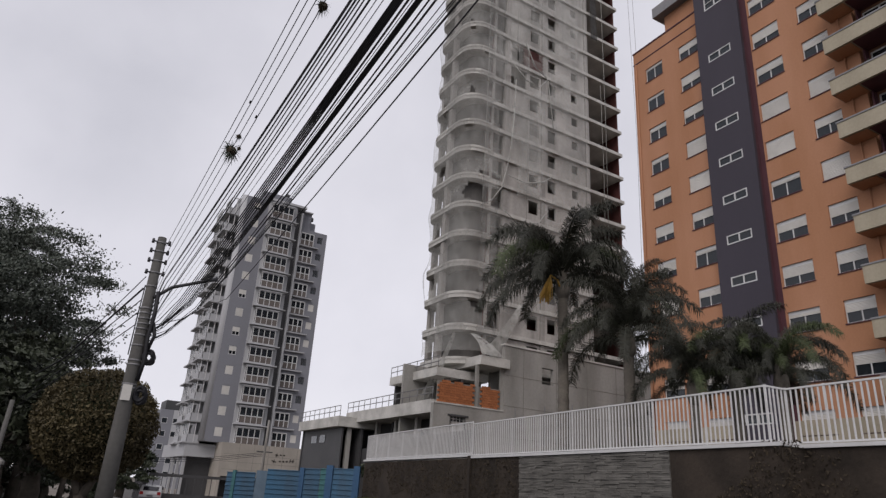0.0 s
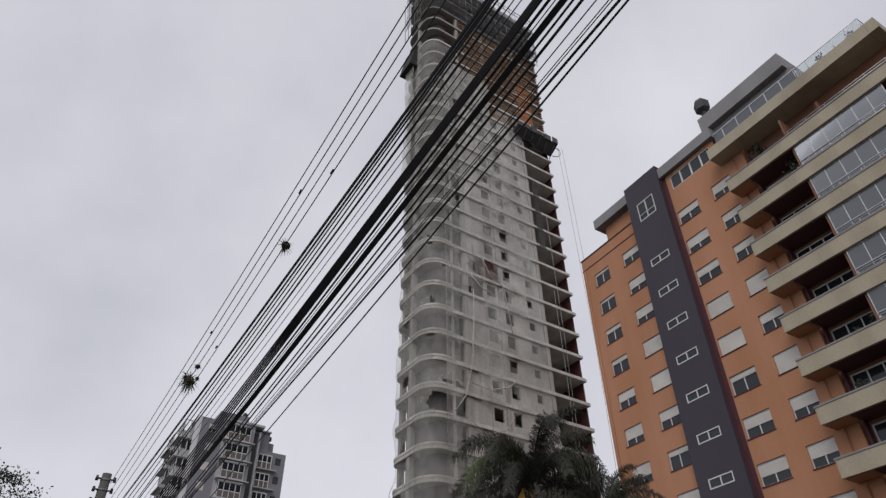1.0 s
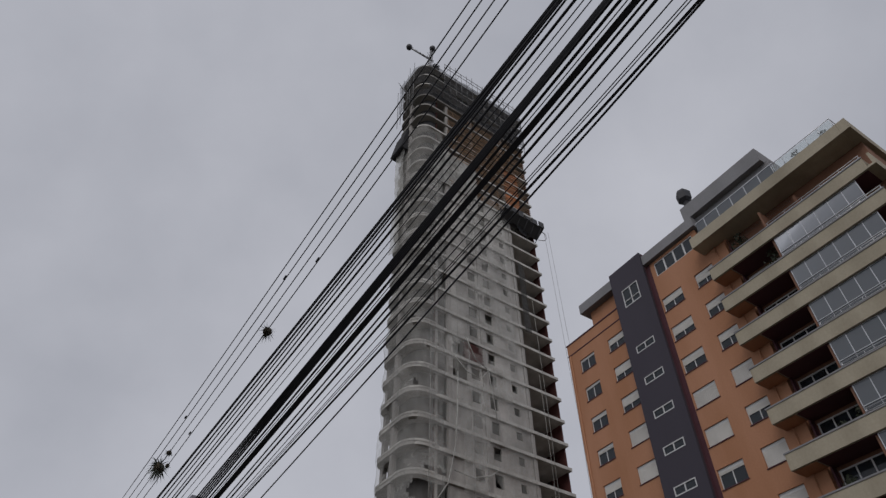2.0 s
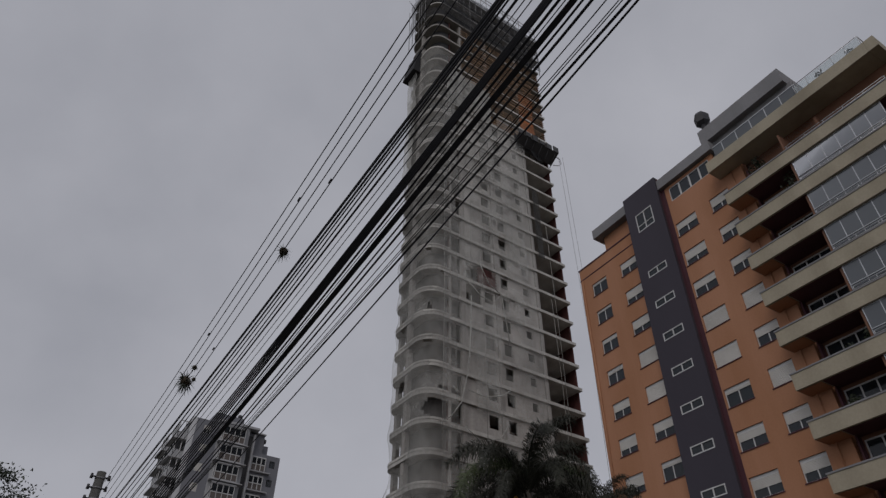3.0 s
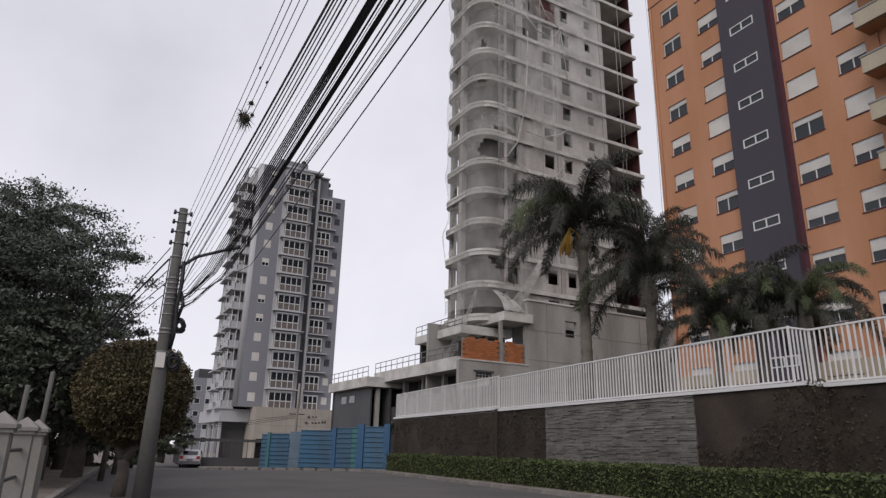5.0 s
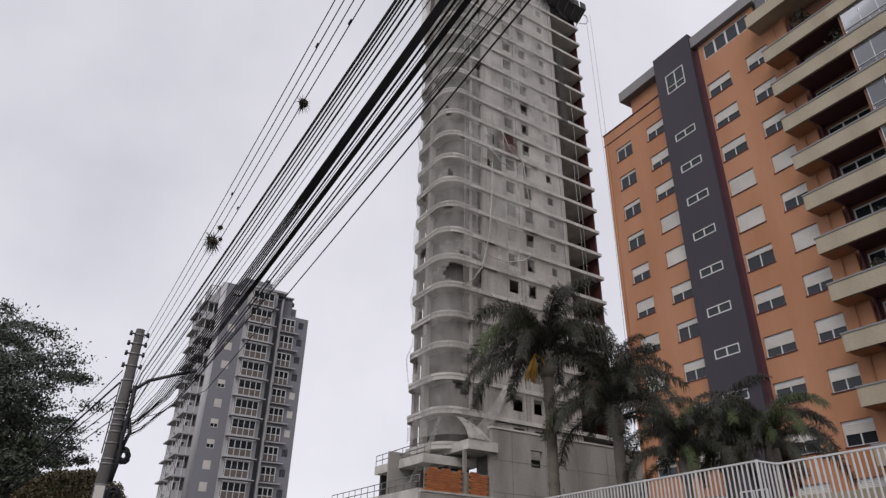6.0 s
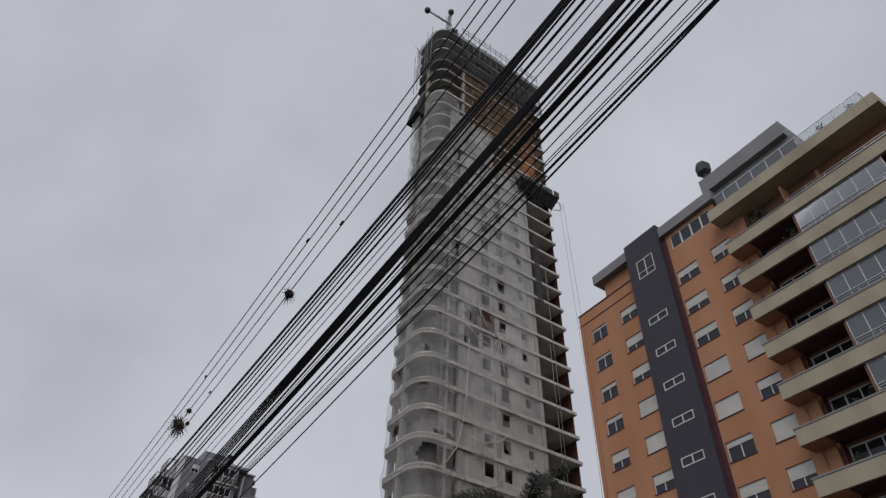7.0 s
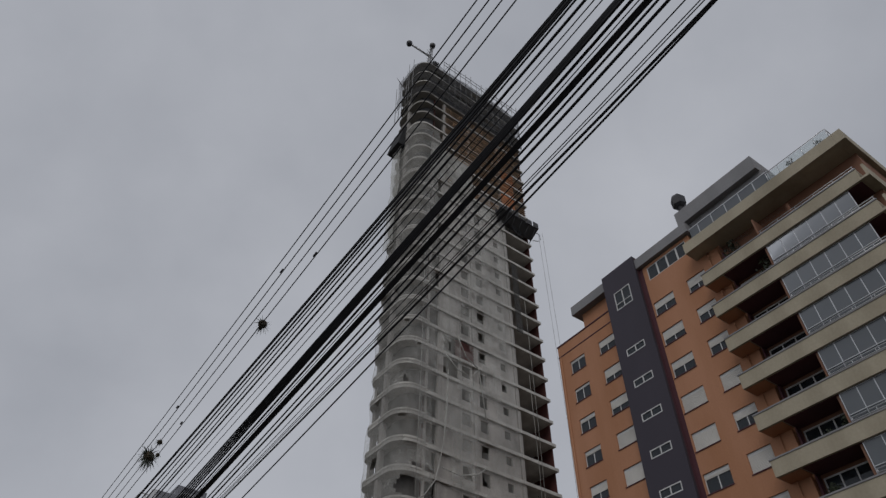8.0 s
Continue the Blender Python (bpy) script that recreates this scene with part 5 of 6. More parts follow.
def ribbed(w_, h):
    bm = bmesh.new()
    n = 9
    prev = None
    prof = []
    for i in range(n):
        z0 = h * i / n
        prof += [(0.0, z0), (0.0, z0 + h / n * 0.78), (0.06, z0 + h / n * 0.82), (0.06, z0 + h / n * 0.96)]
    prof.append((0.0, h))
    for y, z in prof:
        rw_ = [bm.verts.new((0, y, z)), bm.verts.new((w_, y, z)), bm.verts.new((0, y + 0.03, z)), bm.verts.new((w_, y + 0.03, z))]
        if prev:
            bm.faces.new((prev[0], prev[1], rw_[1], rw_[0]))
            bm.faces.new((prev[3], prev[2], rw_[2], rw_[3]))
        prev = rw_
    return bm


x = 0.0
for i, (w_, material, h, kind_) in enumerate(((0.45, BLUE_DARK, 2.75, "post"), (1.55, BLUE, 2.6, "sheet"), (0.5, BLUE_DARK, 2.78, "post"), (0.45, TEAL, 2.6, "sheet"), (1.2, BLUE, 2.58, "sheet"), (0.35, BLUE_DARK, 2.62, "post"), (2.6, BLUE, 2.45, "sheet"), (0.9, GREYPANEL, 2.4, "plate"), (1.6, BLUE, 2.3, "sheet"), (0.25, TEAL, 2.4, "post"), (0.55, BLUE, 2.3, "sheet"))):
    w_ *= length / 10.4
    h *= 1.17
    at = Matrix.Translation(A + run_v * (x / length)) @ pose(0, 0, 0, 0, random.uniform(-0.6, 0.6), ang)
    if kind_ == "sheet":
        part("sheet", ribbed(w_ - 0.02, h), material, hoard, at=at)
    elif kind_ == "plate":
        part("patch_plate", boxes((0, w_ - 0.02, 0, 0.04, 0.9, h), (0.0, w_ - 0.02, 0.02, 0.05, 0, 0.88)), [material], hoard, "grey patch panel", at=at)
    else:
        part("post", boxes((0, w_ - 0.01, -0.09, 0.12, 0, h)), material, hoard, at=at)
    x += w_
part("round_sticker", boxes((0, 0.3, -0.07, -0.065, 1.85, 2.1)), WHITE, hoard, at=Matrix.Translation(A + run_v * (5.2 / length)) @ pose(0, 0, 0, 0, 0, ang))
part("notice", boxes((0, 0.16, -0.07, -0.065, 1.2, 1.7)), WHITE, hoard, at=Matrix.Translation(A + run_v * (8.55 / length)) @ pose(0, 0, 0, 0, 0, ang))

# gate and dark railing further down the street
gate = thing("dark_gate", pose(0, 0, 0, 0, 0, LANE), "dark steel gate and glazed fence beside the podium", "gate")
gbm = bmesh.new()
for i in range(9):
    bx(gbm, 4.0, 4.12, 66 + i * 2.2, 66.12 + i * 2.2, -0.6, 1.9)
bx(gbm, 3.98, 4.14, 66, 84, 1.85, 2.0)
part("frame", gbm, DARKFRAME, gate)
part("panel", boxes((4.08, 4.1, 66.2, 83.5, -0.5, 1.8)), GREYDARK, gate)
part("cross_fence", boxes((4.2, 11.5, 65.9, 66.0, 1.7, 1.95), (4.2, 11.5, 66.0, 66.05, -0.6, 0.3), *[(4.6 + 0.7 * i, 4.66 + 0.7 * i, 65.92, 65.98, 0.3, 1.7) for i in range(10)]), GREYDARK, gate)


# ---- palms ----
def frond_mesh(seed, tilt, bend, material):
    """An arching plumose frond of unit length: it leaves the crown at a tilt, bends over, and its narrow leaflets hang."""
    rg = random.Random(seed)
    bm = bmesh.new()
    n = 18
    pts = [Vector((0, 0, 0))]
    for i in range(n):
        a = radians(tilt - bend * ((i + 0.5) / n) ** 1.1)
        pts.append(pts[-1] + Vector((math.cos(a), 0, math.sin(a))) / n)
    tube(bm, pts, [0.010 * (1 - 0.8 * i / n) + 0.002 for i in range(n + 1)], 5)
    for k in range(230):
        t = 0.10 + 0.90 * k / 230
        i = min(int(t * n), n - 1)
        p = pts[i].lerp(pts[i + 1], t * n - i)
        d = (pts[i + 1] - pts[i]).normalized()
        up = Vector((-d.z, 0, d.x))
        ll = 0.125 * (0.55 + 0.6 * math.sin(math.pi * min(1, 0.15 + 0.75 * t))) * rg.uniform(0.7, 1.15)
        for s in (-1, 1):
            way = (d * rg.uniform(0.35, 0.8) + Vector((0, s * rg.uniform(0.5, 0.9), 0)) + up * rg.uniform(-0.75, 0.75)).normalized()
            mid = p + way * ll * 0.55
            tip = p + way * ll * 0.78 + Vector((0, 0, -ll * rg.uniform(0.25, 0.6)))
            w_ = d * 0.0036
            v = [bm.verts.new(q) for q in (p - w_ * 0.6, p + w_ * 0.6, mid + w_, mid - w_, tip)]
            bm.faces.new((v[0], v[1], v[2], v[3]))
            bm.faces.new((v[3], v[2], v[4]))
    return mesh_of("frond", bm, material)


TILTS = ((85, 105), (78, 132), (70, 142), (58, 136), (44, 126), (28, 108))
FRONDS = [frond_mesh(i, a, c, PALM) for i, (a, c) in enumerate(TILTS)]
FRONDS_PALE = [frond_mesh(20 + i, a, c, PALM_PALE) for i, (a, c) in enumerate(TILTS[1:5])]


def palm(v, u, base, height, spread, trunk_r, n, seed, label, pale=0.15, lean=(0, 0), shaft=1.2):
    rg = random.Random(seed)
    t = thing("palm_tree", grid_pose(v, u, base, LANE), label, "palm tree", "palms behind the fence")
    tb_ = bmesh.new()
    m = 40
    pts = [(lean[0] * (i / m) ** 2, lean[1] * (i / m) ** 2, height * i / m) for i in range(m + 1)]
    rr = [trunk_r * (1.12 - 0.25 * i / m) * (1.05 if i % 2 else 0.97) * rg.uniform(0.97, 1.03) for i in range(m + 1)]
    tube(tb_, pts, rr, 12)
    part("trunk", tb_, PALM_TRUNK, t)
    cs = bmesh.new()
    lathe(cs, [(trunk_r * 0.85, -0.3), (trunk_r * 1.45, 0.15), (trunk_r * 1.3, shaft * 0.4), (trunk_r * 0.7, shaft * 0.8), (trunk_r * 0.3, shaft)], 10, pts[-1])
    part("crown_shaft", cs, PALM_TRUNK, t)
    for i in range(n):
        tier = (i + 0.5) / n
        L_ = spread * rg.uniform(0.82, 1.1)
        me = rg.choice(FRONDS_PALE) if rg.random() < pale else FRONDS[max(0, min(5, int(tier * 6 + rg.uniform(-0.6, 0.6))))]
        at = Matrix.Translation(Vector(pts[-1]) + Vector((0, 0, shaft * (0.9 - 0.6 * tier)))) @ pose(0, 0, 0, rg.uniform(-6, 6), 0, i * 137.5 + rg.uniform(-14, 14)) @ Matrix.Diagonal((L_, L_, L_, 1))
        part("frond", me, PALM, t, at=at)
    return t, pts[-1]


def at_dir(az_, dist):
    """Lane coordinates of a spot seen from the eye at a bearing to the left, in degrees, and a distance."""
    a = radians(LANE - az_)
    return dist * math.sin(a), dist * math.cos(a)


tall, top = palm(*at_dir(-11.4, 31.0), 2.9, 8.1, 5.3, 0.25, 28, 5, "tall feathery palm with a hanging yellow spadix behind the fence", 0.05, shaft=1.5)
sp = bmesh.new()
for i in range(60):
    a, s_ = r3.uniform(0, 6.28), r3.uniform(0.05, 0.36)
    p = Vector((-1.05, -0.45, 8.75))
    tube(sp, [p, p + Vector((math.cos(a) * s_ * 0.6 - 0.1, math.sin(a) * s_ * 0.6, -0.5)), p + Vector((math.cos(a) * s_ - 0.25, math.sin(a) * s_, -1.2 + r3.uniform(-0.25, 0.25)))], 0.02, 4)
tube(sp, [(0, 0, 8.1), (-0.5, -0.25, 8.7), (-1.05, -0.45, 8.75)], 0.045, 6)
part("spadix", sp, PALM_DRY, tall, "hanging yellow flower stalk")
palm(*at_dir(-16.85, 29.0), 2.9, 4.9, 4.0, 0.25, 22, 6, "bushy palm with a thick ringed trunk behind the fence", 0.06)
palm(*at_dir(-16.85, 33.5), 2.9, 7.2, 3.8, 0.14, 16, 16, "feathery dark palm half hidden behind a thicker one", 0.04)
palm(*at_dir(-21.8, 26.5), 2.9, 2.6, 3.1, 0.19, 22, 7, "low dark palm leaning over the white fence", 0.12)
palm(*at_dir(-25.0, 27.5), 2.9, 3.2, 3.1, 0.19, 22, 8, "low palm with pale new fronds", 0.3)
palm(*at_dir(-28.2, 26.5), 2.9, 2.9, 3.1, 0.19, 22, 9, "low feathery palm in front of the terracotta building", 0.15)

# ---- utility pole with its wires ----
pv, pu = at_dir(24.3, 17.0)
upole = thing("utility_pole", grid_pose(*at_dir(23.95, 17.0), 0, LANE), "tall weathered concrete utility pole crowded with clamps and cables", "utility pole")
b = bmesh.new()
tube(b, [(0, 0, 0), (0, 0, 2.4), (0, 0, 4.8), (0, 0, 7.15)], [0.195, 0.17, 0.135, 0.102], 20)
part("shaft", b, POLE, upole)
for z in (6.98, 6.75, 6.5, 6.2, 5.85, 5.3, 5.18, 5.05, 4.92, 4.8, 4.65, 4.4, 4.05, 3.95, 3.5, 3.42):
    b = bmesh.new()
    r = 0.102 + (7.15 - z) * 0.0137 + 0.008
    tube(b, [(0, 0, z), (0, 0, z + 0.045)], r, 16)
    part("steel_band", b, STEEL, upole)
for i, z in enumerate((7.0, 6.75, 6.5, 6.2)):
    for s in (-1, 1):
        b = bmesh.new()
        tube(b, [(0.1 * s, -0.05, z + 0.02), (0.21 * s, -0.05, z + 0.02)], 0.02, 6)
        tube(b, [(0.19 * s, -0.05, z - 0.03), (0.19 * s, -0.05, z + 0.08)], [0.036, 0.028], 8)
        part("insulator", b, DARKFRAME, upole)
b = bmesh.new()
tube(b, [(0.1, -0.1, 5.6), (0.45, -0.1, 5.92), (1.2, -0.15, 6.22), (1.45, -0.15, 6.32)], [0.045, 0.04, 0.04, 0.06], 8)
part("lamp_arm", b, DARKFRAME, upole, "dark curved bracket arm")
b = bmesh.new()
tube(b, [(0.18, -0.12, 5.75), (0.2, -0.12, 5.2), (0.16, -0.14, 4.6), (0.2, -0.14, 4.1), (0.14, -0.14, 3.6)], 0.05, 7)
tube(b, [(0.22, -0.1, 5.0), (0.3, -0.12, 4.7), (0.22, -0.14, 4.35)], 0.04, 7)
tube(b, [(-0.14, 0.05, 5.9), (-0.16, 0.05, 5.0), (-0.17, 0.05, 4.2)], 0.014, 7)
part("riser_cable", b, BLACK, upole)
for z, s in ((4.18, 0.17), (3.3, 0.2)):
    b = bmesh.new()
    pts = [(0.24 + 0.10 * math.cos(a) + 0.0016 * a, -0.12 + 0.0016 * a, z + s * math.sin(a) * (0.75 + 0.25 * math.cos(a * 0.37))) for a in (2 * math.pi * i / 16 for i in range(8 * 16))]
    tube(b, pts, 0.034, 5)
    part("cable_coil", b, BLACK, upole, "coil of spare black cable")
part("number_plate", boxes((-0.13, 0.07, -0.20, -0.185, 3.15, 3.5)), SHUTTER, upole, "pale blank plate strapped to the pole")
b = bmesh.new()
for k in range(5):
    tube(b, [(-0.17, 0, 6.1 - 0.3 * k), (-1.5 - 0.2 * k, 4, 4.9 - 0.4 * k), (-3.2 - 0.3 * k, 9, 4.4 - 0.55 * k)], 0.012 + 0.012 * (k == 1), 5)
part("service_drop", b, BLACK, upole, "slack service wires to the houses")

# overhead lines: from the pole, past the eye, on to a second pole behind
def wire_group(count, first, last, radius, label, jitter=0.0, name="overhead_wire"):
    """first, last: offset at the pole, height there, then place across and along the street where it passes the eye."""
    made = []
    rg = random.Random(int(first[0] * 1000) + count)
    for i in range(count):
        f = i / max(1, count - 1)
        o, z0, v1, u1 = (a + (c - a) * f for a, c in zip(first, last))
        o += rg.uniform(-jitter, jitter)
        p0 = Vector((pv + o, pu, z0))
        p1 = Vector((v1 + rg.uniform(-jitter, jitter) * 0.4, u1, z0 - 0.3))
        bm = bmesh.new()
        pts = []
        for k in range(29):
            t = 2.1 * k / 28
            s_ = p0.lerp(p1, t) if t <= 1 else p0 + (p1 - p0) * t
            s_ = s_.copy()
            if t > 1:
                s_.z = p1.z + 0.3 * (t - 1) / 1.1
            s_.z -= 0.06 * math.sin(math.pi * min(t, 1.0))
            pts.append(s_)
        if o > 0.3:
            foot = Vector((pv + 0.14, pu + 0.1, z0 - 0.8 - 0.3 * rg.random()))
            pts = [foot, foot.lerp(p0, 0.45) - Vector((0, 0, 0.12)), foot.lerp(p0, 0.8) - Vector((0, 0, 0.03))] + pts
        tube(bm, pts, radius, 6)
        ob = tagged(new(name, mesh_of(name, bm, BLACK)), label, "cable", "overhead wires")
        ob.matrix_world = pose(0, 0, 0, 0, 0, LANE)
        made.append((p0, p1))
    return made


thin = wire_group(4, (0.225, 6.95, 1.216, 2.127), (0.367, 6.4, 1.305, 1.753), 0.0055, "thin bare power line with old splices")
wire_group(4, (0.35, 6.1, 1.468, 1.484), (0.572, 5.95, 1.478, 1.391), 0.0075, "thin black overhead cable in a loose bundle", 0.006)
wire_group(2, (0.36, 6.08, 1.469, 1.478), (0.42, 6.03, 1.471, 1.45), 0.009, "black overhead cable along the street")
wire_group(1, (0.577, 5.9, 1.506, 1.345), (0.577, 5.9, 1.506, 1.345), 0.010, "black overhead cable along the street")
wire_group(2, (0.63, 5.82, 1.52, 1.30), (0.703, 5.75, 1.534, 1.241), 0.004, "thin black overhead wire along the street")
wire_group(5, (0.788, 5.68, 1.572, 1.178), (0.952, 5.64, 1.591, 1.144), 0.0098, "thick bundle of black telephone cables")
wire_group(1, (0.982, 5.63, 1.63, 1.115), (0.982, 5.63, 1.63, 1.115), 0.011, "black overhead cable along the street")
wire_group(1, (0.995, 5.62, 1.66, 1.095), (0.995, 5.62, 1.66, 1.095), 0.004, "thin black overhead wire along the street")
wire_group(4, (1.006, 5.62, 1.69, 1.076), (1.075, 5.6, 1.709, 1.053), 0.0092, "thick bundle of black telephone cables")
wire_group(1, (1.189, 5.55, 1.719, 1.018), (1.189, 5.55, 1.719, 1.018), 0.0085, "black overhead cable along the street")
wire_group(1, (1.207, 5.5, 1.743, 0.975), (1.207, 5.5, 1.743, 0.975), 0.011, "black overhead cable along the street")
wire_group(1, (1.237, 5.5, 1.818, 0.932), (1.237, 5.5, 1.818, 0.932), 0.0045, "thin black overhead wire along the street")
wire_group(2, (1.217, 5.5, 1.886, 0.893), (1.219, 5.48, 1.894, 0.876), 0.004, "thin black overhead wire along the street")
wire_group(2, (1.209, 5.46, 1.917, 0.852), (1.218, 5.45, 1.921, 0.844), 0.0055, "thin black overhead wire along the street")
wire_group(1, (1.876, 5.9, 2.201, 0.947), (1.876, 5.9, 2.201, 0.947), 0.0085, "single black overhead cable along the street")
# air plants rooted on the wires
def air_plant(line, t, size, n, seed):
    p = line[0].lerp(line[1], t)
    a = radians(LANE)
    w_ = Vector((p.x * math.cos(a) - p.y * math.sin(a), p.x * math.sin(a) + p.y * math.cos(a), p.z - 0.05))
    ob = thing("air_plant", Matrix.Translation(w_), "spiky grey-green air plant rooted on a power line", "plant", "air plants on the wires")
    rg = random.Random(seed)
    bm = bmesh.new()
    for _ in range(n):
        d = Vector((rg.gauss(0, 1), rg.gauss(0, 1), rg.gauss(0, 0.9) - 0.25)).normalized()
        s_ = d.orthogonal().normalized() * size * 0.035
        L_ = size * rg.uniform(0.6, 1.15)
        v = [bm.verts.new(q) for q in (s_, -s_, d * L_ * 0.55 - s_ * 0.8, d * L_ * 0.55 + s_ * 0.8, d * L_ + Vector((0, 0, -0.2 * L_)))]
        bm.faces.new((v[0], v[1], v[2], v[3]))
        bm.faces.new((v[3], v[2], v[4]))
    part("leaves", bm, LEAF_DEEP, ob)
    core = bmesh.new()
    bmesh.ops.create_icosphere(core, subdivisions=2, radius=size * 0.42)
    for v in core.verts:
        v.co *= 1 + 0.3 * noise.noise(v.co * 9)
    part("heart", core, VINE, ob)


air_plant(thin[3], 0.747, 0.12, 90, 1)
air_plant(thin[2], 0.475, 0.20, 140, 2)
air_plant(thin[2], 0.51, 0.09, 50, 3)
air_plant(thin[3], 0.505, 0.07, 40, 4)
for i, t in ((1, 0.56), (3, 0.57), (3, 0.83), (1, 0.79)):
    p = thin[i][0].lerp(thin[i][1], t)
    b = bmesh.new()
    tube(b, [p - (thin[i][1] - thin[i][0]).normalized() * 0.035, p + (thin[i][1] - thin[i][0]).normalized() * 0.03], 0.011, 6)
    sp_ = tagged(new("wire_splice", mesh_of("wire_splice", b, BLACK)), "small dark splice clamp on a power line", "clamp", "wire splices")
    sp_.matrix_world = pose(0, 0, 0, 0, 0, LANE)
back = thing("utility_pole", grid_pose(3.0, -16.4, 0, LANE), "weathered concrete utility pole carrying the street's cables", "utility pole")
b = bmesh.new()
tube(b, [(0, 0, 0), (0, 0, 7.3)], [0.23, 0.125], 16)
part("shaft", b, POLE, back)
part("cross_arm", boxes((-1.3, 2.2, -0.06, 0.06, 6.75, 6.87), (-1.3, 2.4, -0.06, 0.06, 5.5, 5.6), (-1.3, 2.4, -0.06, 0.06, 5.95, 6.05)), DARKFRAME, back)


# ---- trees on the near side of the street ----
def foliage(bm, centre, size, clumps, leaves, leaf, rg, lump=0.35, shell=0.45):
    """A crown of many leaf clumps with an uneven outline and gaps."""
    for _ in range(clumps):
        d = Vector((rg.gauss(0, 1), rg.gauss(0, 1), rg.gauss(0, 1))).normalized() * rg.uniform(shell, 1.0)
        k = 1 + lump * noise.noise(d * 2.3 + Vector(centre))
        c = Vector(centre) + Vector((d.x * size[0], d.y * size[1], d.z * size[2])) * k
        r = rg.uniform(0.5, 1.0) * min(size) * 0.22
        for _ in range(leaves):
            e = Vector((rg.gauss(0, 0.62), rg.gauss(0, 0.62), rg.gauss(0, 0.2))) * r
            leaf_quad(bm, c + e, leaf * rg.uniform(0.6, 1.3), rg)


def limb(bm, p, d, length, r, depth, rg, tips):
    pts, q = [Vector(p)], Vector(p)
    for i in range(4):
        d = (d + Vector((rg.uniform(-0.2, 0.2), rg.uniform(-0.2, 0.2), rg.uniform(-0.05, 0.15)))).normalized()
        q = q + d * length / 4
        pts.append(q.copy())
    tube(bm, pts, [r * (1 - 0.13 * i) for i in range(5)], 7)
    if depth == 0:
        tips.append(q)
        return
    for _ in range(3):
        e = (d + Vector((rg.uniform(-0.8, 0.8), rg.uniform(-0.8, 0.8), rg.uniform(-0.25, 0.55)))).normalized()
        limb(bm, q, e, length * 0.68, r * 0.5, depth - 1, rg, tips)


def broad_tree(az_, dist, trunk_h, crown_z, size, label, seed, leaf=0.17, clumps=150, per=70, material=None):
    rg = random.Random(seed)
    t = thing("broadleaf_tree", grid_pose(*at_dir(az_, dist), 0, LANE), label, "tree", "garden trees")
    bm, tips = bmesh.new(), []
    tube(bm, [(0, 0, -0.2), (0.1, 0, trunk_h * 0.5), (0, 0.1, trunk_h)], [0.42, 0.33, 0.28], 12)
    for i in range(7):
        a = i * 0.9 + rg.uniform(-0.3, 0.3)
        limb(bm, (0, 0.1, trunk_h * rg.uniform(0.75, 1.0)), Vector((math.cos(a), math.sin(a), rg.uniform(0.35, 1.3))).normalized(), size[0] * 0.5, 0.17, 2, rg, tips)
    part("trunk", bm, BARK, t)
    fb = bmesh.new()
    for q in tips:
        c, r = q, min(size) * 0.2
        for _ in range(per):
            e = Vector((rg.gauss(0, 0.55), rg.gauss(0, 0.55), rg.gauss(0, 0.4))) * r
            leaf_quad(fb, c + e, leaf * rg.uniform(0.6, 1.3), rg)
    foliage(fb, (0, 0, crown_z), size, clumps, per, leaf, rg)
    ob = part("crown", fb, material or LEAF_DARK, t)
    return t


broad_tree(35.0, 33.0, 4.2, 8.0, (4.8, 4.8, 4.0), "large dark spreading tree with bare lower branches", 21, 0.075, 240, 210, LEAF_DEEP)
broad_tree(29.8, 38.0, 3.6, 6.6, (3.2, 3.2, 2.6), "dark evergreen tree with thin outer twigs", 22, 0.075, 90, 200, LEAF_DEEP)
broad_tree(40.5, 30.0, 4.0, 7.6, (4.4, 4.4, 3.8), "large dark tree above the garden wall", 23, 0.075, 220, 200, LEAF_DEEP)
broad_tree(33.5, 24.0, 1.8, 3.3, (2.6, 2.6, 1.9), "dense dark shrubby tree behind the gate", 24, 0.10, 110, 90, LEAF_DARK)
broad_tree(29.0, 30.0, 1.6, 3.0, (2.2, 2.2, 1.8), "dense dark garden shrub beside the pavement", 25, 0.10, 80, 80, LEAF_DARK)
broad_tree(31.5, 28.0, 2.0, 4.6, (2.6, 2.6, 2.0), "dark garden tree with feathery foliage", 26, 0.10, 90, 80, LEAF_DARK)
for az_, d_, seed_ in ((23.2, 66.0, 61), (25.4, 52.0, 62), (28.2, 46.0, 63), (31.0, 42.0, 64), (34.5, 38.0, 65)):
    broad_tree(az_, d_, 0.9, 1.9, (3.0, 3.0, 1.9), "dense dark garden greenery further down the street", seed_, 0.12, 80, 90, LEAF_DARK)
qv, qu = at_dir(34.4, 34.0)
palm(qv, qu, 0, 9.6, 3.0, 0.2, 24, 31, "tall grey-green palm rising above the garden trees", 0.0)

# clipped round street tree behind the pole
ball = thing("topiary_tree", grid_pose(*at_dir(25.6, 21.5), 0.1, LANE), "round clipped street tree with russet green leaves and a forked trunk", "tree")
b = bmesh.new()
tube(b, [(0, 0, -0.1), (0.05, 0, 0.5), (0.0, 0, 0.9)], [0.2, 0.16, 0.15], 10)
tube(b, [(0.0, 0, 0.8), (-0.25, 0.1, 1.4), (-0.5, 0.1, 2.4)], [0.12, 0.1, 0.06], 9)
tube(b, [(0.0, 0, 0.8), (0.28, -0.1, 1.4), (0.45, 0, 2.4)], [0.13, 0.1, 0.06], 9)
tube(b, [(0.0, 0, 0.85), (0.02, 0.25, 1.6), (0.0, 0.4, 2.4)], [0.1, 0.08, 0.05], 9)
part("trunk", b, BARK, ball)
rg = random.Random(40)
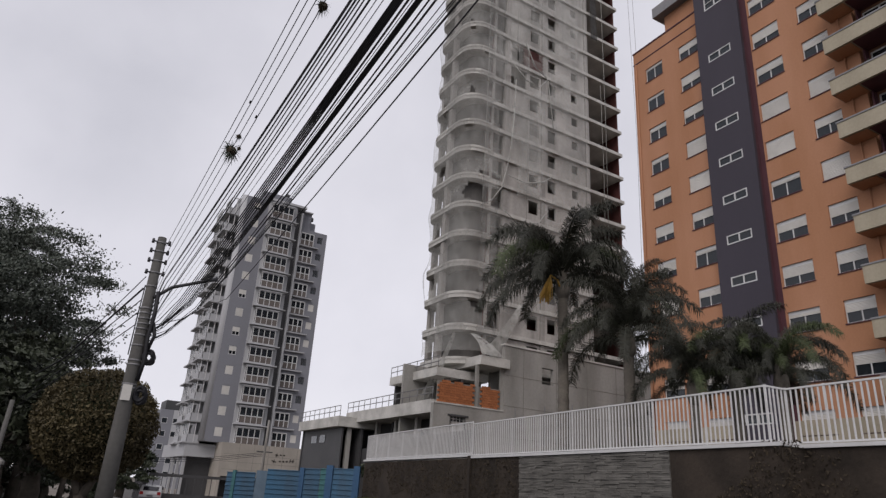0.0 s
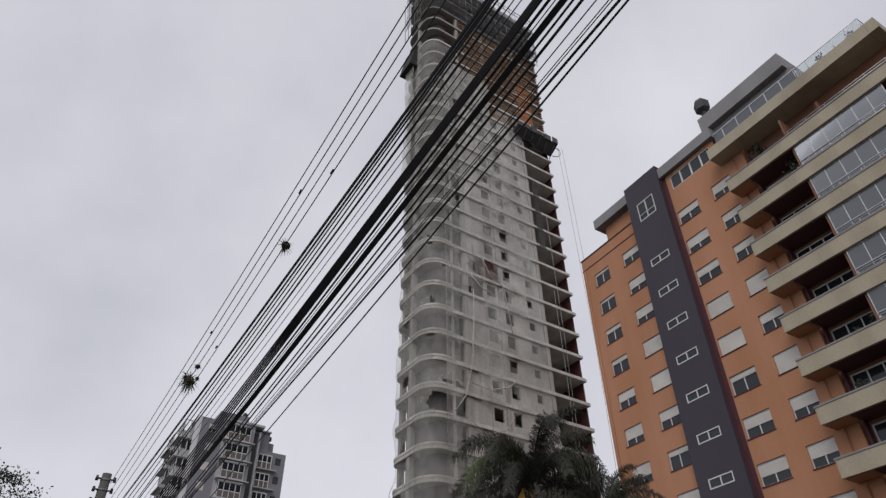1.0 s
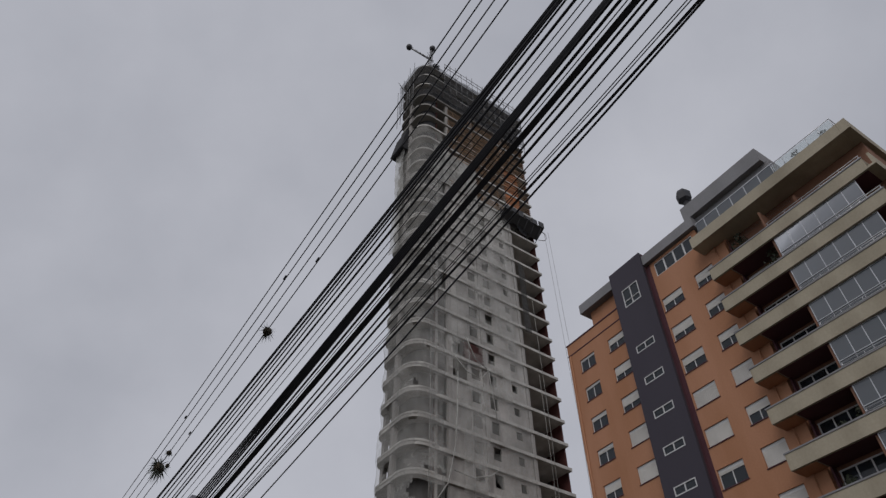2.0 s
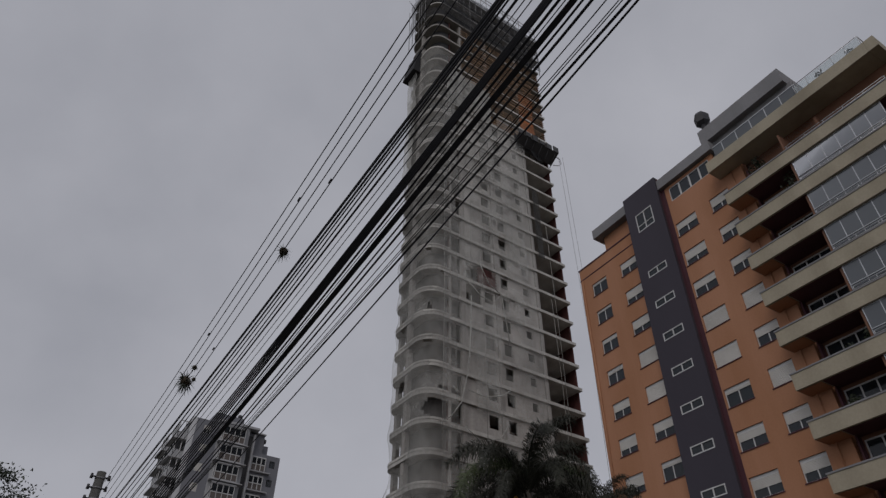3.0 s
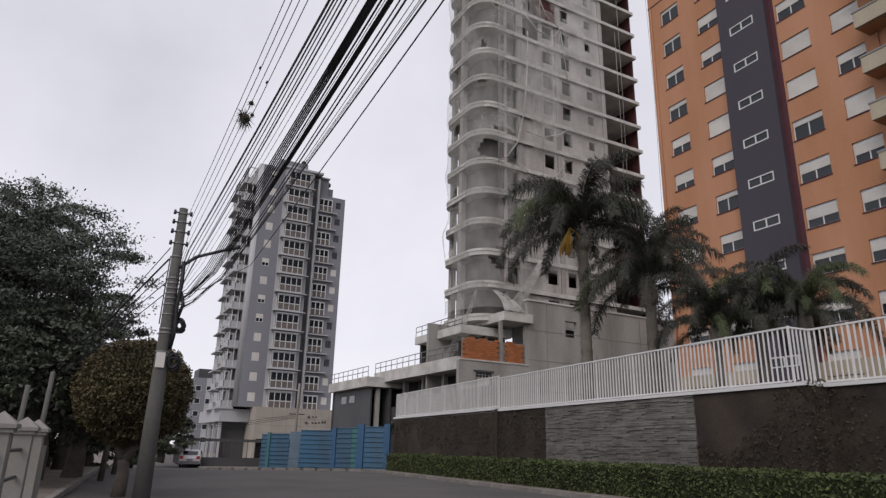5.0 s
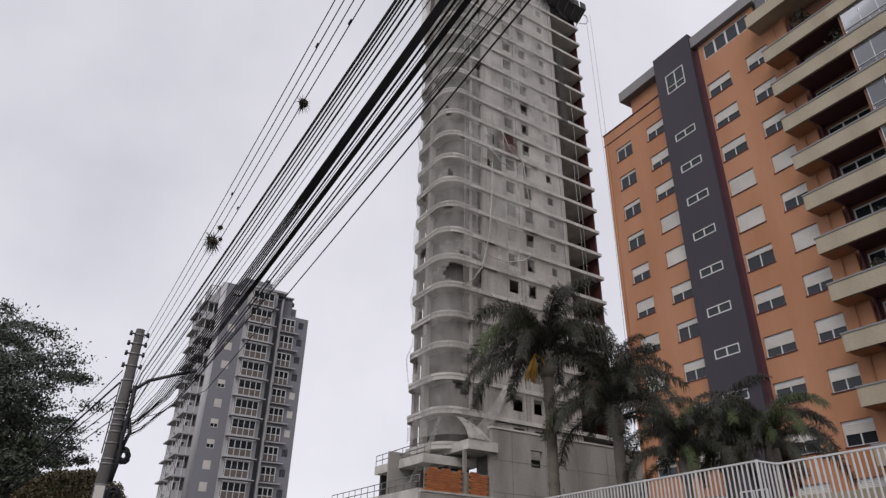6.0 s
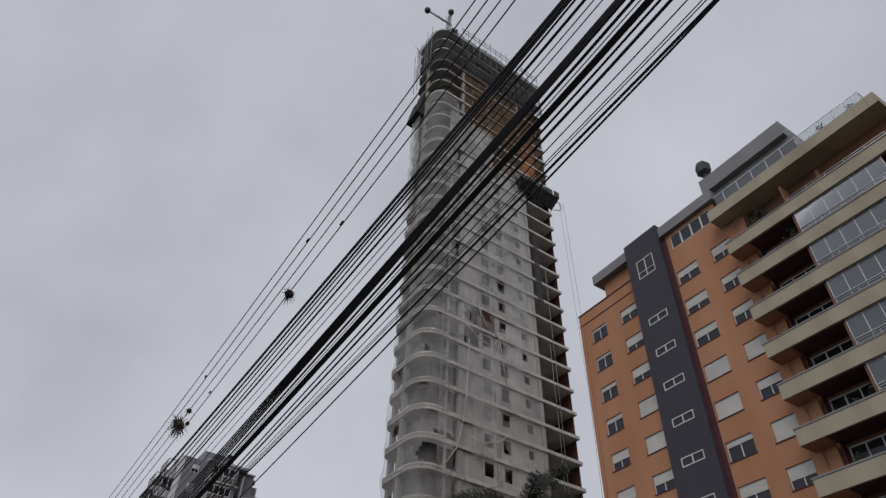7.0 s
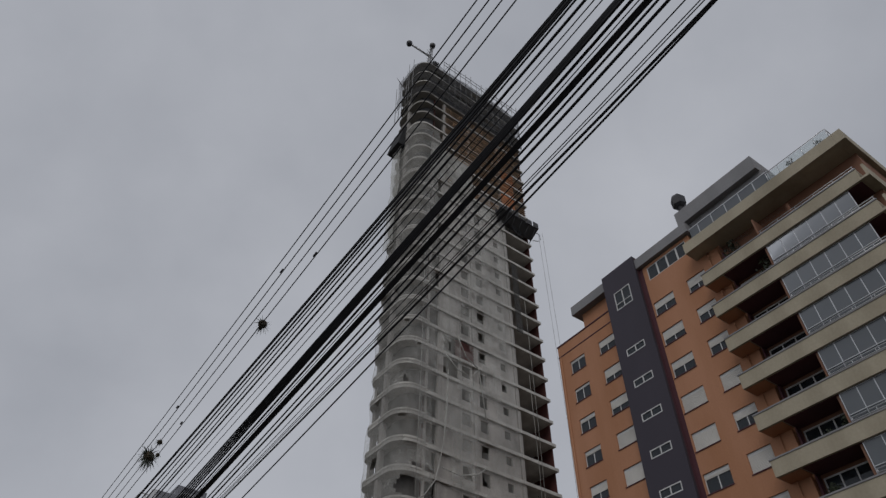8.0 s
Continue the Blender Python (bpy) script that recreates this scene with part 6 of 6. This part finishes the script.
b = bmesh.new()
for _ in range(25000):
    d = Vector((rg.gauss(0, 1), rg.gauss(0, 1), rg.gauss(0, 1))).normalized()
    k = rg.uniform(0.82, 1.0) + 0.10 * noise.noise(d * 3.1) + 0.04 * noise.noise(d * 9)
    z = d.z * (1.55 if d.z > 0 else 1.5)
    leaf_quad(b, Vector((d.x * 1.62 * k, d.y * 1.62 * k, 2.75 + z * k)), rg.uniform(0.03, 0.068), rg)
part("crown", b, LEAF_BALL, ball)
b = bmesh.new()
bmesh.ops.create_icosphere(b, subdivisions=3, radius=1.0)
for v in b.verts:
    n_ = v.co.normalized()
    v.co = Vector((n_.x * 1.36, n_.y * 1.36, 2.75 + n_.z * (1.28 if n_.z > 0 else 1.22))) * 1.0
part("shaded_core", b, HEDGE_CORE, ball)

# thin leafless street trees along the pavement
for i, (az_, d) in enumerate(((27.0, 30.0), (26.2, 36.0), (25.8, 44.0))):
    t = thing("young_street_tree", grid_pose(*at_dir(az_, d), 0.0, LANE), "slender young street tree on the pavement", "tree", "young street trees")
    bm, tips = bmesh.new(), []
    tube(bm, [(0, 0, 0), (0.05, 0, 1.2), (0.0, 0.05, 2.0)], [0.12, 0.1, 0.08], 8)
    for k in range(3):
        limb(bm, (0, 0.05, 1.9), Vector((math.cos(k * 2.1), math.sin(k * 2.1), 1.2)).normalized(), 1.2, 0.05, 1, random.Random(50 + i * 3 + k), tips)
    part("trunk", bm, BARK, t)
    fb = bmesh.new()
    foliage(fb, (0, 0, 3.0), (0.9, 0.9, 0.8), 22, 40, 0.09, random.Random(70 + i))
    part("crown", fb, LEAF_DARK, t)

# ---- gate pillars and garden wall on the near side ----
def pillar(v, u, h):
    t = thing("gate_pillar", grid_pose(v, u, 0.1, LANE), "weathered white gate pillar with a pyramid cap", "pillar", "gate pillars")
    part("shaft", boxes((-0.14, 0.14, -0.14, 0.14, -0.1, h)), OFFWHITE, t)
    b = bmesh.new()
    for s_, z0, z1 in ((0.18, h, h + 0.06), (0.215, h + 0.06, h + 0.12)):
        bx(b, -s_, s_, -s_, s_, z0, z1)
    base = [b.verts.new((x_, y_, h + 0.12)) for x_, y_ in ((-0.215, -0.215), (0.215, -0.215), (0.215, 0.215), (-0.215, 0.215))]
    tip = b.verts.new((0, 0, h + 0.30))
    for k in range(4):
        b.faces.new((base[k], base[(k + 1) % 4], tip))
    part("cap", b, OFFWHITE, t)


for az_, d in ((33.6, 11.6), (32.2, 14.2), (31.5, 15.6)):
    pillar(*at_dir(az_, d), 1.46)
rails = thing("gate_rails", pose(0, 0, 0, 0, 0, LANE), "dark iron rails between the white gate pillars", "gate")
p0, p1, p2 = (Vector((*at_dir(az_, d), 0)) for az_, d in ((33.6, 11.6), (32.2, 14.2), (36.0, 9.0)))
b = bmesh.new()
for z in (0.35, 0.85, 1.3):
    tube(b, [p2 + Vector((0, 0, z)), p0 + Vector((0, 0, z)), p1 + Vector((0, 0, z))], 0.03, 6)
part("rail", b, DARKFRAME, rails)
w0, w1 = Vector(at_dir(31.3, 15.9)), Vector(at_dir(30.2, 20.0))
gw = thing("garden_wall", pose(0, 0, 0, 0, 0, LANE), "low white garden wall with climbing greenery", "wall", kind="structure")
part("wall_body", boxes((w0.x - 0.2, w0.x, w0.y, w0.y + 1.6, 0, 1.35), (-5.4, -5.2, w0.y + 1.6, 70, -0.6, 1.6), (-5.4, -5.2, -40, 6.0, -0.2, 1.6)), OFFWHITE, gw)
hb = bmesh.new()
rg = random.Random(90)
for _ in range(5000):
    u = rg.uniform(17.5, 50)
    leaf_quad(hb, Vector((-5.15 + rg.uniform(0, 0.5) * max(0, 1 + noise.noise(Vector((u, 0, 0)))), u, rg.uniform(0.2, 1.9))), rg.uniform(0.05, 0.12), rg)
ob = part("climbing_greenery", hb, LEAF_DARK, gw)
ob["kind"] = "stuff"
# house eaves at the near left
house = thing("garden_house", grid_pose(-9.6, 15.0, 0, LANE), "low house with a dark tiled hipped roof among trees", "house")
part("wall", boxes((-4, 1.6, -3, 6, 0, 2.6)), OFFWHITE, house)
b = bmesh.new()
lo = [b.verts.new(p) for p in ((-4.6, -3.8, 2.5), (2.5, -3.8, 2.5), (2.5, 6.8, 2.5), (-4.6, 6.8, 2.5))]
hi = [b.verts.new(p) for p in ((-1.4, -0.5, 4.1), (-0.8, -0.5, 4.1), (-0.8, 3.5, 4.1), (-1.4, 3.5, 4.1))]
b.faces.new(lo[::-1])
b.faces.new(hi)
for k in range(4):
    b.faces.new((lo[k], lo[(k + 1) % 4], hi[(k + 1) % 4], hi[k]))
part("roof", b, ROOFTILE, house)
for az_, d, h in ((31.4, 18.0, 3.0), (32.8, 17.0, 2.6)):
    t = thing("slim_post", grid_pose(*at_dir(az_, d), 0, LANE), "slim grey wooden garden post", "post", "garden posts")
    b = bmesh.new()
    tube(b, [(0, 0, 0), (0.05, 0, h)], [0.06, 0.05], 8)
    part("shaft", b, POLE, t)


# ---- parked cars ----
def car(v, u, turn, paint, label):
    t = thing("parked_car", grid_pose(v, u, fall(v, u) + 0.0, LANE) @ pose(0, 0, 0, 0, 0, turn), label, "car", "parked cars")
    b = bmesh.new()
    prof = [(-2.0, 0.35), (-2.05, 0.8), (-1.85, 1.0), (-1.45, 1.45), (-0.2, 1.52), (0.6, 1.45), (1.2, 1.02), (1.95, 0.85), (2.05, 0.55), (2.0, 0.3)]
    rings = []
    for x_, ins in ((-0.88, 0.0), (-0.80, 0.06), (0.80, 0.06), (0.88, 0.0)):
        rings.append([b.verts.new((x_ * (1 - 0.16 * max(0, z - 0.95)), y, z + (0.03 if abs(x_) < 0.85 else 0))) for y, z in prof])
    for a, c in zip(rings, rings[1:]):
        for k in range(len(prof)):
            b.faces.new((a[k], a[(k + 1) % len(prof)], c[(k + 1) % len(prof)], c[k]))
    b.faces.new(rings[0])
    b.faces.new(rings[-1][::-1])
    bmesh.ops.recalc_face_normals(b, faces=b.faces[:])
    part("body", b, paint, t)
    part("rear_window", boxes((-0.62, 0.62, -0.02, 0.02, -0.2, 0.2)), CARGLASS, t, at=pose(0, -1.68, 1.25, -42, 0, 0))
    part("windscreen", boxes((-0.64, 0.64, -0.02, 0.02, -0.27, 0.27)), CARGLASS, t, at=pose(0, 0.92, 1.25, 55, 0, 0))
    for s in (-1, 1):
        part("side_window", boxes((-0.015, 0.015, -1.2, 0.7, 1.05, 1.38)), CARGLASS, t, at=(s * 0.835, 0, 0))
        part("tail_lamp", boxes((-0.14, 0.14, -0.03, 0.03, -0.12, 0.12)), REDLAMP, t, at=(s * 0.7, -2.03, 0.88))
        for y in (-1.25, 1.3):
            w_ = bmesh.new()
            tube(w_, [(-0.1, 0, 0), (0.1, 0, 0)], 0.32, 18)
            wh = part("wheel", w_, TYRE, t, at=(s * 0.8, y, 0.32))
            w_ = bmesh.new()
            tube(w_, [(-0.11, 0, 0), (0.11, 0, 0)], 0.19, 12)
            part("rim", w_, SILVER, wh)
    part("bumper", boxes((-0.84, 0.84, -2.12, -1.95, 0.32, 0.58)), CARGREY, t)
    part("number_plate", boxes((-0.25, 0.25, -2.14, -2.12, 0.62, 0.74)), CARGREY, t)


car(*at_dir(20.9, 67.0), -8, CARWHITE, "white hatchback parked along the street")
car(*at_dir(25.1, 58.0), 0, CARGREY, "dark grey car parked beside the pavement")

# hanging service wire and slim mast in front of the podium
mast = thing("slim_mast", grid_pose(*at_dir(13.1, 72.0), -0.6, LANE), "slim pale street mast beside the hoarding", "post")
b = bmesh.new()
tube(b, [(0, 0, 0), (0, 0, 8.4)], [0.17, 0.11], 10)
part("shaft", b, OFFWHITE, mast)
part("cross_arm", boxes((-0.8, 0.8, -0.05, 0.05, 5.2, 5.3)), DARKFRAME, mast)
b = bmesh.new()
for k in range(3):
    tube(b, [(0, 0, 5.2 - 0.15 * k), (-5, 6, 4.4 - 0.2 * k), (-14, 14, 4.0 - 0.2 * k)], 0.02, 5)
part("wire", b, BLACK, mast)
# planting at the end of the retaining wall
shrub = thing("wall_top_shrub", grid_pose(16.7, 45.6, 2.6, LANE), "small dark shrub on the end of the wall", "shrub")
b = bmesh.new()
leaf_cloud(b, (0, 0, 0.3), (0.6, 0.6, 0.45), 350, 0.1, random.Random(77))
part("leaves", b, LEAF_DARK, shrub)
agave = thing("podium_plants", grid_pose(*at_dir(12.0, 66.0), 1.6, LANE), "row of spiky dark plants behind the hoarding", "plant")
b = bmesh.new()
rg = random.Random(5)
for i in range(60):
    x_ = rg.uniform(-1.4, 1.6)
    tube(b, [(x_, 0, -2.2), (x_ + rg.uniform(-0.12, 0.12), 0, rg.uniform(0.3, 1.1))], [0.06, 0.01], 4)
part("leaves", b, LEAF_DARK, agave)
